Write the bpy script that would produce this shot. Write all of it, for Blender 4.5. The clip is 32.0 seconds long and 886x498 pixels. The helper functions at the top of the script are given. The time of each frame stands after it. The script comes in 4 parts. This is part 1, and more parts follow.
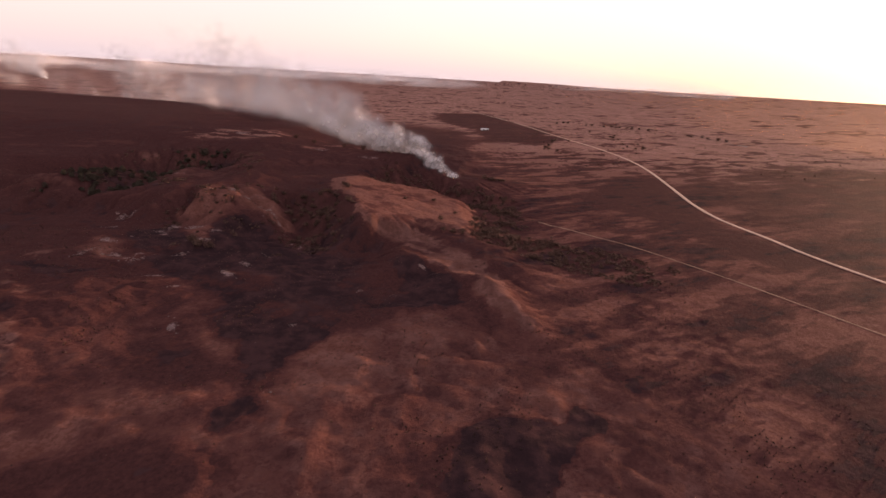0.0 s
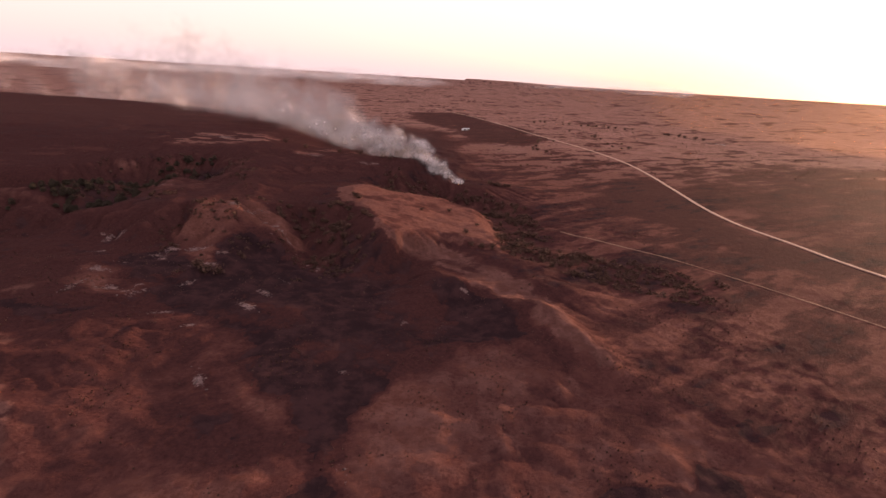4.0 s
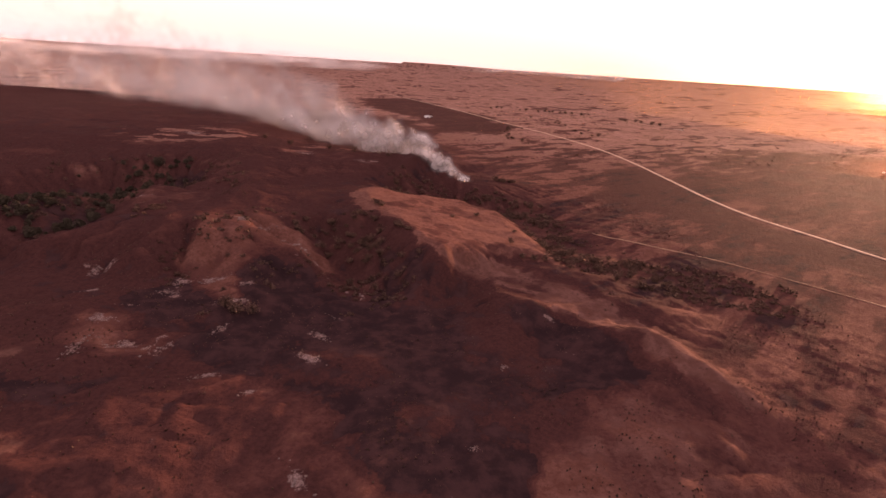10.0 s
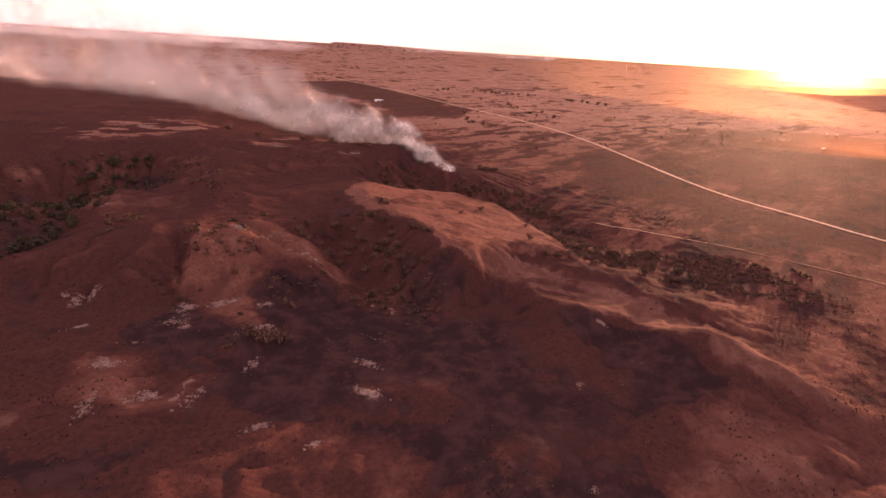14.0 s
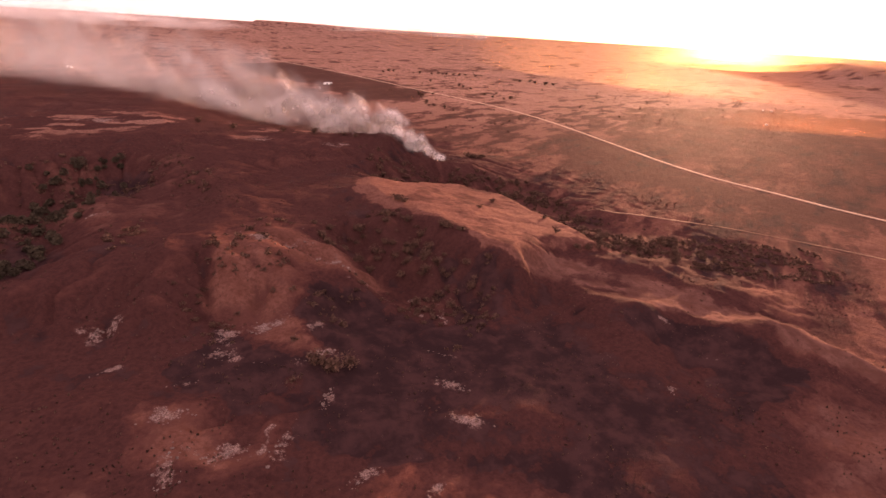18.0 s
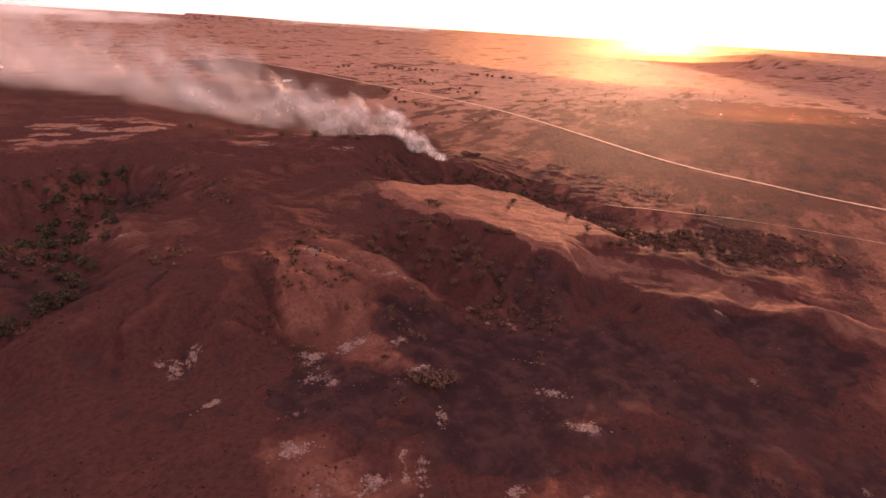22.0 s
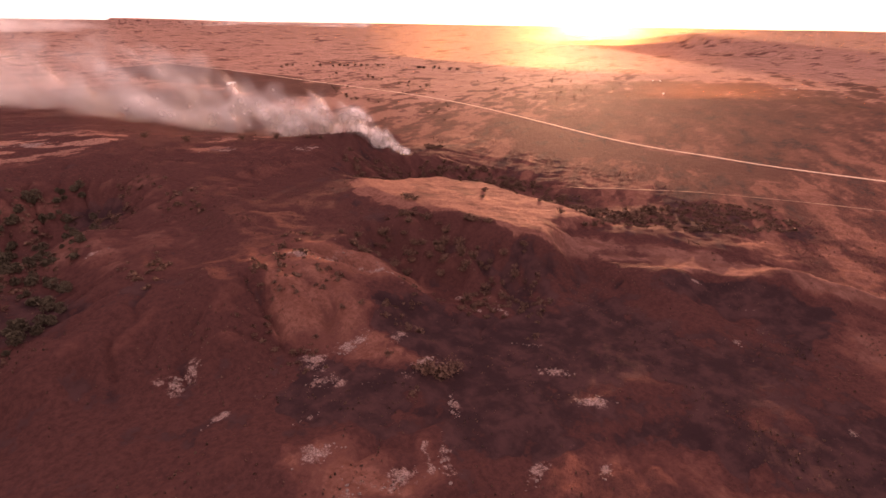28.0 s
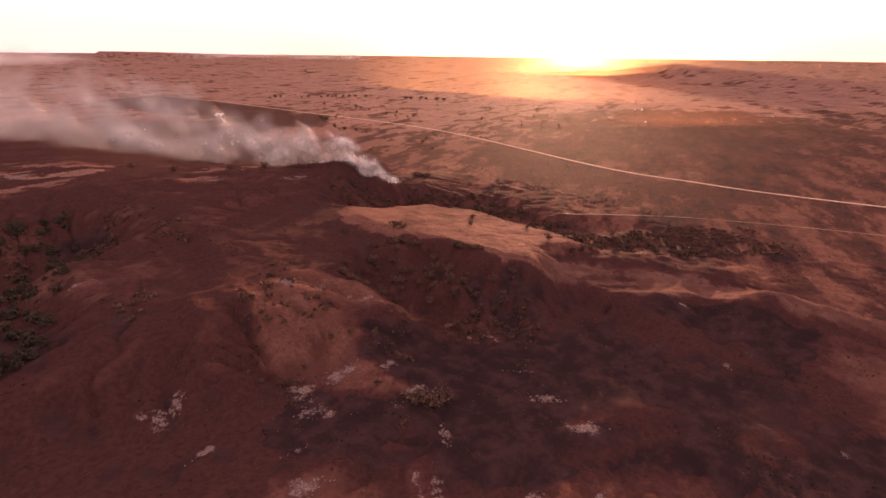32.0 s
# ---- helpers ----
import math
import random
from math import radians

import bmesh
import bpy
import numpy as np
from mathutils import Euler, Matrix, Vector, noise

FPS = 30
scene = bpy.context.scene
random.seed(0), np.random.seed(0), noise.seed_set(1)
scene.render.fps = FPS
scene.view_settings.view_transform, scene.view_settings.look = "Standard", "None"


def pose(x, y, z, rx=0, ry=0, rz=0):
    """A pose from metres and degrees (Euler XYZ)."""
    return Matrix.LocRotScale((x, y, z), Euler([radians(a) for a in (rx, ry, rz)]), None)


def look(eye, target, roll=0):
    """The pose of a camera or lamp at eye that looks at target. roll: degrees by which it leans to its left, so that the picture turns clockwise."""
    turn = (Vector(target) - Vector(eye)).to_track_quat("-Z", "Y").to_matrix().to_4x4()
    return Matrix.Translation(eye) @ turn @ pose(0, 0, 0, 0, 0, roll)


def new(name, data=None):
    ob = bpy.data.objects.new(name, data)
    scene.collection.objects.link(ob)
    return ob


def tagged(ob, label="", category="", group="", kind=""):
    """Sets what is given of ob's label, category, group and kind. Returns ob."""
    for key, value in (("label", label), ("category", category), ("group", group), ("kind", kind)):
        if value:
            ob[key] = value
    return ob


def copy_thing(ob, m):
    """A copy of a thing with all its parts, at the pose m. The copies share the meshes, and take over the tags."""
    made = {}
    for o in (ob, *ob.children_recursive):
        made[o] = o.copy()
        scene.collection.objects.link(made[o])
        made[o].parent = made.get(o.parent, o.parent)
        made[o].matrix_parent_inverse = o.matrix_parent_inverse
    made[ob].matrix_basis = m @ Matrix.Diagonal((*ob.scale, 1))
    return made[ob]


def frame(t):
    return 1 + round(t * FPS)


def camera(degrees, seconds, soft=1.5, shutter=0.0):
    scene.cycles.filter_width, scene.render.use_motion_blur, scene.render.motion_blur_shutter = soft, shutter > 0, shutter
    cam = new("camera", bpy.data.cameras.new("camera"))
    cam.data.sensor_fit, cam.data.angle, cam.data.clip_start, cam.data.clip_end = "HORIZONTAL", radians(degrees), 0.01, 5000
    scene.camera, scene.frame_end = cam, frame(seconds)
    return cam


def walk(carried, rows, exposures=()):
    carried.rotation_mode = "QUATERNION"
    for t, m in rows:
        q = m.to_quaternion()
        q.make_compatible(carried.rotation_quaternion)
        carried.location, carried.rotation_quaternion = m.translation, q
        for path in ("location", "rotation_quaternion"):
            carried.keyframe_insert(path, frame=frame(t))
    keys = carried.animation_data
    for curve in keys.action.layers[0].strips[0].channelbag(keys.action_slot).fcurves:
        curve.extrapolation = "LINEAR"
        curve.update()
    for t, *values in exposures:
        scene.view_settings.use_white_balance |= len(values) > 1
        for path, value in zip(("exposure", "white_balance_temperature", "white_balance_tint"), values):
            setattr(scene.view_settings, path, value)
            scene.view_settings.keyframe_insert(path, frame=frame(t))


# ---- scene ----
cam = camera(80.23, 32.0)

# seconds, place, yaw, pitch, roll of the drone's camera
PATH = [
    (0.0, 0.00, 0.00, 90.00, -0.00, -18.15, -3.20),
    (1.0, -8.39, 7.04, 89.78, -1.05, -18.10, -3.28),
    (2.0, -16.82, 14.14, 89.71, -2.10, -18.10, -3.27),
    (3.0, -25.16, 21.12, 89.77, -3.11, -18.15, -3.24),
    (3.5, -29.27, 24.58, 89.79, -3.60, -18.15, -3.28),
    (5.5, -45.37, 38.71, 90.11, -5.58, -18.30, -3.31),
    (6.0, -49.36, 42.27, 90.15, -6.15, -18.42, -3.31),
    (7.0, -57.41, 49.41, 90.09, -7.25, -18.65, -3.38),
    (8.0, -65.34, 56.48, 90.05, -8.43, -18.90, -3.37),
    (9.0, -73.24, 63.40, 90.05, -9.65, -19.14, -3.40),
    (10.0, -81.27, 70.24, 89.98, -11.21, -19.41, -3.47),
    (11.0, -89.12, 77.24, 89.91, -12.99, -19.75, -3.53),
    (12.0, -96.84, 84.32, 89.77, -14.86, -20.16, -3.53),
    (13.0, -104.38, 91.51, 89.65, -16.72, -20.55, -3.44),
    (14.0, -111.91, 98.86, 89.66, -18.59, -20.91, -3.36),
    (14.5, -115.66, 102.52, 89.69, -19.55, -21.14, -3.34),
    (16.5, -131.20, 116.82, 89.78, -23.24, -21.93, -3.32),
    (17.0, -135.13, 120.38, 89.84, -24.15, -22.13, -3.32),
    (18.0, -143.28, 127.35, 89.98, -26.05, -22.53, -3.32),
    (19.0, -151.71, 133.93, 90.23, -27.84, -22.79, -3.42),
    (20.0, -160.41, 140.04, 90.68, -29.43, -22.96, -3.42),
    (21.0, -168.95, 145.44, 91.15, -31.01, -22.98, -3.30),
    (22.0, -176.14, 149.63, 91.40, -32.42, -22.87, -3.13),
    (23.0, -180.90, 152.46, 91.24, -33.96, -22.89, -2.65),
    (24.0, -183.30, 154.02, 91.15, -35.28, -22.98, -2.15),
    (25.0, -184.36, 154.65, 90.90, -36.33, -23.11, -1.59),
    (25.5, -184.63, 154.75, 90.85, -36.81, -23.20, -1.43),
    (27.5, -185.34, 154.82, 90.85, -38.27, -23.48, -0.92),
    (28.0, -185.45, 154.82, 90.84, -38.62, -23.33, -0.82),
    (29.0, -185.57, 154.94, 90.95, -39.20, -22.70, -0.65),
    (30.0, -185.52, 154.92, 91.00, -39.58, -21.91, -0.61),
    (31.0, -185.55, 154.84, 90.96, -39.83, -21.09, -0.59),
    (32.0, -185.57, 154.69, 90.70, -40.02, -20.31, -0.62),
]
EXPOSURES = [(0.0, 1.08, 6550, 13), (6.0, 1.24, 7150, 24), (10.0, 1.43, 7700, 32), (14.0, 1.68, 8150, 38), (19.0, 1.84, 8500, 40), (25.0, 1.90, 8550, 40), (28.0, 2.02, 8500, 39), (30.0, 1.98, 8400, 37), (32.0, 1.56, 8250, 36)]
walk(cam, [(t, pose(x, y, z, 90 + pitch, roll, yaw)) for t, x, y, z, yaw, pitch, roll in PATH], EXPOSURES)


# ---------------------------------------------------------------- world, sun
SUN_AZ = radians(52.4)      # from +y towards +x
SUN_EL = radians(2.3)
SUN_DIR = Vector((math.sin(SUN_AZ) * math.cos(SUN_EL), math.cos(SUN_AZ) * math.cos(SUN_EL), math.sin(SUN_EL)))

world = bpy.data.worlds.new("dusk_sky")
scene.world = world
world.use_nodes = True
wn = world.node_tree.nodes
wl = world.node_tree.links
sky = wn.new("ShaderNodeTexSky")
sky.sky_type = "NISHITA"
sky.sun_disc = False
sky.sun_elevation = SUN_EL
sky.sun_rotation = SUN_AZ
sky.altitude = 500
sky.air_density = 1.0
sky.dust_density = 3.0
sky.ozone_density = 1.0
# smoke haze in the whole air, pinkish, over the clear sky
haze = wn.new("ShaderNodeMix")
haze.data_type, haze.blend_type = "RGBA", "ADD"
haze.inputs["Factor"].default_value = 1.0
haze.inputs["B"].default_value = (4.9, 3.95, 4.15, 1)
wl.new(sky.outputs[0], haze.inputs["A"])
# the glow that smoke in the air draws round the low sun
toward = wn.new("ShaderNodeVectorMath")
toward.operation = "DOT_PRODUCT"
wl.new(wn.new("ShaderNodeTexCoord").outputs["Generated"], toward.inputs[0])
toward.inputs[1].default_value = SUN_DIR
glow = haze.outputs["Result"]
for power, tone in ((28.0, (7.0, 4.6, 2.4)), (90.0, (5.0, 3.2, 1.3))):
    fall = wn.new("ShaderNodeMath")
    fall.operation, fall.use_clamp = "MAXIMUM", True
    wl.new(toward.outputs["Value"], fall.inputs[0])
    sharp = wn.new("ShaderNodeMath")
    sharp.operation = "POWER"
    wl.new(fall.outputs[0], sharp.inputs[0])
    sharp.inputs[1].default_value = power
    add = wn.new("ShaderNodeMix")
    add.data_type, add.blend_type = "RGBA", "ADD"
    wl.new(sharp.outputs[0], add.inputs["Factor"])
    wl.new(glow, add.inputs["A"])
    add.inputs["B"].default_value = (*tone, 1)
    glow = add.outputs["Result"]
wl.new(glow, wn["Background"].inputs[0])
wn["Background"].inputs[1].default_value = 0.085

sun = new("sun", bpy.data.lights.new("sun", "SUN"))
sun.data.energy = 5.0
sun.data.angle = radians(0.6)
sun.data.color = (1.0, 0.60, 0.38)
sun.matrix_world = look(SUN_DIR * 1000, (0, 0, 0))


# ---------------------------------------------------------------- materials
def material(name):
    m = bpy.data.materials.new(name)
    m.use_nodes = True
    return m, m.node_tree.nodes, m.node_tree.links, m.node_tree.nodes["Principled BSDF"]


def noise_node(n, l, coord, scale, detail=4.0, rough=0.55, kind="FBM"):
    t = n.new("ShaderNodeTexNoise")
    t.inputs["Scale"].default_value = scale
    t.inputs["Detail"].default_value = detail
    t.inputs["Roughness"].default_value = rough
    l.new(coord, t.inputs["Vector"])
    return t.outputs["Fac"]


def calc(n, l, op, a, b=0.0, c=None, clamp=False):
    t = n.new("ShaderNodeMath")
    t.operation = op
    t.use_clamp = clamp
    for i, v in enumerate((a, b, c)):
        if v is None:
            continue
        if isinstance(v, (int, float)):
            t.inputs[i].default_value = v
        else:
            l.new(v, t.inputs[i])
    return t.outputs[0]


def step_node(n, l, v, lo, hi):
    t = n.new("ShaderNodeMapRange")
    t.interpolation_type = "SMOOTHSTEP"
    l.new(v, t.inputs["Value"])
    t.inputs["From Min"].default_value = lo
    t.inputs["From Max"].default_value = hi
    return t.outputs["Result"]


def mix(n, l, f, a, b):
    t = n.new("ShaderNodeMix")
    t.data_type = "RGBA"
    for s, v in ((t.inputs["Factor"], f), (t.inputs["A"], a), (t.inputs["B"], b)):
        if isinstance(v, tuple):
            s.default_value = (*v, 1)
        elif isinstance(v, (int, float)):
            s.default_value = v
        else:
            l.new(v, s)
    return t.outputs["Result"]


def ground_material():
    """Prairie after a grass fire: char, dry grass, red clay and pale gypsum, by the sheet's cover attribute."""
    m, n, l, p = material("burnt_prairie")
    co = n.new("ShaderNodeTexCoord").outputs["Object"]
    at = n.new("ShaderNodeAttribute")
    at.attribute_name = "cover"
    sep = n.new("ShaderNodeSeparateColor")
    l.new(at.outputs["Color"], sep.inputs[0])
    burn, clay, pale, dry = sep.outputs[0], sep.outputs[1], sep.outputs[2], at.outputs["Alpha"]
    tiny = noise_node(n, l, co, 2.6, 3, 0.7)
    fine = noise_node(n, l, co, 0.75, 8, 0.74)
    mid = noise_node(n, l, co, 0.15, 7, 0.64)
    wide = noise_node(n, l, co, 0.02, 5, 0.6)
    # grass, from cropped brown to tall straw, whose paleness includes the far haze
    crop = mix(n, l, step_node(n, l, mid, 0.35, 0.65), (0.088, 0.038, 0.031), (0.128, 0.060, 0.049))
    hazy_straw = mix(n, l, step_node(n, l, wide, 0.35, 0.65), (0.19, 0.105, 0.088), (0.25, 0.145, 0.122))
    hazy_straw = mix(n, l, step_node(n, l, mid, 0.50, 0.68), hazy_straw, (0.135, 0.066, 0.054))
    grass = mix(n, l, dry, crop, hazy_straw)
    grass = mix(n, l, calc(n, l, "MULTIPLY", step_node(n, l, fine, 0.44, 0.62), 0.75), grass, (0.069, 0.0265, 0.0205))
    # clay
    soil = mix(n, l, step_node(n, l, mid, 0.35, 0.65), (0.078, 0.038, 0.032), (0.122, 0.061, 0.052))
    soil = mix(n, l, step_node(n, l, fine, 0.5, 0.72), soil, (0.064, 0.0265, 0.0230))
    # scorched turf, char, and the blackest char
    turf = mix(n, l, step_node(n, l, fine, 0.30, 0.70), (0.041, 0.0168, 0.0158), (0.080, 0.0338, 0.0298))
    brown = mix(n, l, step_node(n, l, fine, 0.30, 0.70), (0.031, 0.0135, 0.0138), (0.055, 0.0235, 0.0220))
    black = mix(n, l, step_node(n, l, mid, 0.40, 0.64), (0.0205, 0.0116, 0.0134), (0.040, 0.0203, 0.0212))
    black = mix(n, l, calc(n, l, "MULTIPLY", step_node(n, l, fine, 0.60, 0.76), 0.6), black, (0.078, 0.045, 0.046))
    rock = mix(n, l, step_node(n, l, tiny, 0.40, 0.62), (0.085, 0.050, 0.046), (0.20, 0.142, 0.136))
    jitter = calc(n, l, "ADD", calc(n, l, "MULTIPLY", calc(n, l, "SUBTRACT", mid, 0.5), 0.6),
                  calc(n, l, "MULTIPLY", calc(n, l, "SUBTRACT", fine, 0.5), 0.34))
    level = calc(n, l, "ADD", burn, jitter)
    col = mix(n, l, step_node(n, l, level, 0.22, 0.42), grass, turf)
    fc = step_node(n, l, calc(n, l, "ADD", clay, jitter), 0.40, 0.66)
    fc = calc(n, l, "MULTIPLY", fc, calc(n, l, "SUBTRACT", 1.0, step_node(n, l, level, 0.45, 0.75)))
    col = mix(n, l, fc, col, soil)
    col = mix(n, l, step_node(n, l, level, 0.48, 0.60), col, brown)
    col = mix(n, l, step_node(n, l, level, 0.80, 0.87), col, black)
    fp = step_node(n, l, calc(n, l, "ADD", pale, calc(n, l, "MULTIPLY", jitter, 3.4)), 0.48, 0.70)
    col = mix(n, l, fp, col, rock)
    l.new(col, p.inputs["Base Color"])
    p.inputs["Roughness"].default_value = 0.95
    p.inputs["Specular IOR Level"].default_value = 0.007
    b = n.new("ShaderNodeBump")
    b.inputs["Strength"].default_value = 0.95
    b.inputs["Distance"].default_value = 0.7
    l.new(calc(n, l, "ADD", calc(n, l, "MULTIPLY", mid, 0.8), calc(n, l, "MULTIPLY", fine, 0.45)), b.inputs["Height"])
    l.new(b.outputs[0], p.inputs["Normal"])
    return m


def plain_material(name, a, b, scale, rough=0.9, bump=0.3, dist=0.05, vary=0.0):
    m, n, l, p = material(name)
    co = n.new("ShaderNodeTexCoord").outputs["Object"]
    f1 = noise_node(n, l, co, scale, 5, 0.6)
    f2 = noise_node(n, l, co, scale * 0.17, 3, 0.5)
    col = mix(n, l, step_node(n, l, f1, 0.35, 0.65), a, b)
    col = mix(n, l, calc(n, l, "MULTIPLY", step_node(n, l, f2, 0.45, 0.7), 0.5), col, tuple(x * 0.6 for x in a))
    if vary:
        info = n.new("ShaderNodeObjectInfo")
        col = mix(n, l, calc(n, l, "MULTIPLY", info.outputs["Random"], vary), col, tuple(x * 0.4 for x in b))
    l.new(col, p.inputs["Base Color"])
    p.inputs["Roughness"].default_value = rough
    p.inputs["Specular IOR Level"].default_value = 0.2
    bp = n.new("ShaderNodeBump")
    bp.inputs["Strength"].default_value = bump
    bp.inputs["Distance"].default_value = dist
    l.new(f1, bp.inputs["Height"])
    l.new(bp.outputs[0], p.inputs["Normal"])
    return m


def smoke_material(name, lump, dense, lean=0.4, tone=(0.98, 0.90, 0.88)):
    """Thin smoke; each puff fades to its rim by the fade attribute, and is broken up by one noise through all of the air."""
    m, n, l, p = material(name)
    n.remove(p)
    co = n.new("ShaderNodeTexCoord").outputs["Object"]
    at = n.new("ShaderNodeAttribute")
    at.attribute_name = "fade"
    d = n.new("ShaderNodeBsdfDiffuse")
    d.inputs[0].default_value = (*tone, 1)
    # light scatters every way in smoke, so its lit side leans to the sky and the sun, however a puff lies
    lit = n.new("ShaderNodeCombineXYZ")
    for k, v in zip("XYZ", (SUN_DIR * lean + Vector((0, 0, 1))).normalized()):
        lit.inputs[k].default_value = v
    l.new(lit.outputs[0], d.inputs["Normal"])
    big = noise_node(n, l, co, 1 / lump, 4, 0.55)
    fade = at.outputs["Fac"]
    body = step_node(n, l, calc(n, l, "ADD", big, calc(n, l, "MULTIPLY", fade, 0.3)), 0.36, 0.80)
    rim = step_node(n, l, fade, 0.0, 1.0)
    alpha = calc(n, l, "MULTIPLY", calc(n, l, "MULTIPLY", body, rim), dense, clamp=True)
    thin = n.new("ShaderNodeMixShader")
    l.new(alpha, thin.inputs[0])
    l.new(n.new("ShaderNodeBsdfTransparent").outputs[0], thin.inputs[1])
    l.new(d.outputs[0], thin.inputs[2])
    l.new(thin.outputs[0], n["Material Output"].inputs[0])
    return m


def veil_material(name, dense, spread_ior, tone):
    """Added veil for sun glare: throws the sun's light on in a narrow cone."""
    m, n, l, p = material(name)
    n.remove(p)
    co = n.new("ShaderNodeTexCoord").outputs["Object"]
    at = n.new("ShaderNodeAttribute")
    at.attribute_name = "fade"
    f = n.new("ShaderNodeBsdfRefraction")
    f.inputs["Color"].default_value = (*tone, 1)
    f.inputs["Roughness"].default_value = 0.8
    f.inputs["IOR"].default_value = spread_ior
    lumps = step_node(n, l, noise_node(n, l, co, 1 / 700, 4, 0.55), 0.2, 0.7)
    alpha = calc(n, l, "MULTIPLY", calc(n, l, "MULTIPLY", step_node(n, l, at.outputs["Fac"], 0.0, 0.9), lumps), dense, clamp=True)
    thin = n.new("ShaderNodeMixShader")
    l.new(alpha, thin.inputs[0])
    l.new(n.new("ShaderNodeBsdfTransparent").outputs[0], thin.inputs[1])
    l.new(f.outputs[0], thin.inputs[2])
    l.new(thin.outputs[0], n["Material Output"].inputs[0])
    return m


def flame_material():
    m, n, l, p = material("flame")
    p.inputs["Base Color"].default_value = (0.9, 0.35, 0.08, 1)
    p.inputs["Emission Color"].default_value = (1.0, 0.50, 0.14, 1)
    p.inputs["Emission Strength"].default_value = 3.5
    return m


GROUND = ground_material()
ROAD = plain_material("pale_dirt_road", (0.30, 0.20, 0.155), (0.40, 0.28, 0.22), 0.5)
SMOKE = smoke_material("smoke", 13.0, 0.6)
DRIFT = smoke_material("drifting_smoke", 60.0, 0.32)
FAR_SMOKE = smoke_material("far_smoke", 60.0, 0.5)
HAZE = smoke_material("smoke_haze", 600.0, 0.15)
# the next two are veils that imitate the sun's glare spread over the land
SUN_GLARE = veil_material("sun_glare_veil", 0.015, 1.18, (1.0, 0.64, 0.32))
LOW_GLARE = veil_material("low_glare_veil", 0.0026, 1.24, (1.0, 0.45, 0.22))
TRACK = plain_material("worn_track_dirt", (0.15, 0.085, 0.06), (0.20, 0.12, 0.085), 0.8)
FLAME = flame_material()
BARK = plain_material("charred_bark", (0.035, 0.025, 0.02), (0.07, 0.05, 0.04), 4.0)
SCRUB = plain_material("scorched_scrub_leaves", (0.062, 0.034, 0.026), (0.105, 0.058, 0.043), 1.2, vary=0.4)
CEDAR = plain_material("dull_cedar_leaves", (0.036, 0.030, 0.021), (0.062, 0.048, 0.033), 1.2, vary=0.4)
BRUSH = plain_material("charred_brush", (0.034, 0.020, 0.017), (0.095, 0.054, 0.040), 0.3, bump=0.0)
PAINT = plain_material("white_vehicle_paint", (0.74, 0.74, 0.74), (0.80, 0.80, 0.79), 3.0, rough=0.35, bump=0.0)
TYRE = plain_material("tyre_rubber", (0.02, 0.02, 0.02), (0.04, 0.04, 0.04), 8.0)
GYPSUM = plain_material("pale_gypsum", (0.085, 0.056, 0.053), (0.165, 0.120, 0.115), 1.5, vary=0.5, dist=0.15)
WHITE_METAL = plain_material("white_sheet_metal", (0.72, 0.72, 0.72), (0.82, 0.81, 0.80), 0.7, rough=0.45, bump=0.1)
GREY_METAL = plain_material("grey_roof_metal", (0.40, 0.40, 0.41), (0.55, 0.55, 0.55), 0.6, rough=0.4, bump=0.1)
DARK = plain_material("dark_opening", (0.03, 0.03, 0.035), (0.05, 0.05, 0.05), 1.0)


# ---------------------------------------------------------------- terrain functions
def seg_d(x, y, pts):
    """Distance to a polyline, and the place along it in vertices."""
    best, par = np.full(np.shape(x), 1e9), np.zeros(np.shape(x))
    for i in range(len(pts) - 1):
        ax, ay, bx, by = *pts[i][:2], *pts[i + 1][:2]
        dx, dy = bx - ax, by - ay
        t = np.clip(((x - ax) * dx + (y - ay) * dy) / (dx * dx + dy * dy), 0, 1)
        d = np.hypot(x - ax - t * dx, y - ay - t * dy)
        near = d < best
        best, par = np.where(near, d, best), np.where(near, i + t, par)
    return best, par


def inside(x, y, poly):
    c = np.zeros(np.shape(x), bool)
    for i in range(len(poly)):
        ax, ay, bx, by = *poly[i][:2], *poly[(i + 1) % len(poly)][:2]
        if ay != by:
            c ^= ((ay > y) != (by > y)) & (x < (bx - ax) * (y - ay) / (by - ay) + ax)
    return c


def sdist(x, y, poly):
    """Metres inside a closed outline (negative outside)."""
    d, _ = seg_d(x, y, list(poly) + [poly[0]])
    return np.where(inside(x, y, poly), d, -d)


def sstep(a, b, v):
    t = np.clip((v - a) / (b - a), 0, 1)
    return t * t * (3 - 2 * t)


def ridge(x, y, pts, w):
    """A ridge along x, y, height rows."""
    d, p = seg_d(x, y, pts)
    return np.interp(p, range(len(pts)), [q[2] for q in pts]) * np.exp(-(d / w) ** 2)


def vnoise(x, y, seed):
    xi, yi = np.floor(x).astype(np.int64), np.floor(y).astype(np.int64)
    fx, fy = x - xi, y - yi
    fx, fy = fx * fx * fx * (fx * (fx * 6 - 15) + 10), fy * fy * fy * (fy * (fy * 6 - 15) + 10)

    def h(i, j):
        k = (i * 374761393 + j * 668265263 + seed * 974634777) & 0xFFFFFFFF
        k = ((k ^ (k >> 13)) * 1274126177) & 0xFFFFFFFF
        return ((k ^ (k >> 16)) & 0xFFFF) / 65535.0
    a = h(xi, yi) * (1 - fx) + h(xi + 1, yi) * fx
    b = h(xi, yi + 1) * (1 - fx) + h(xi + 1, yi + 1) * fx
    return a * (1 - fy) + b * fy


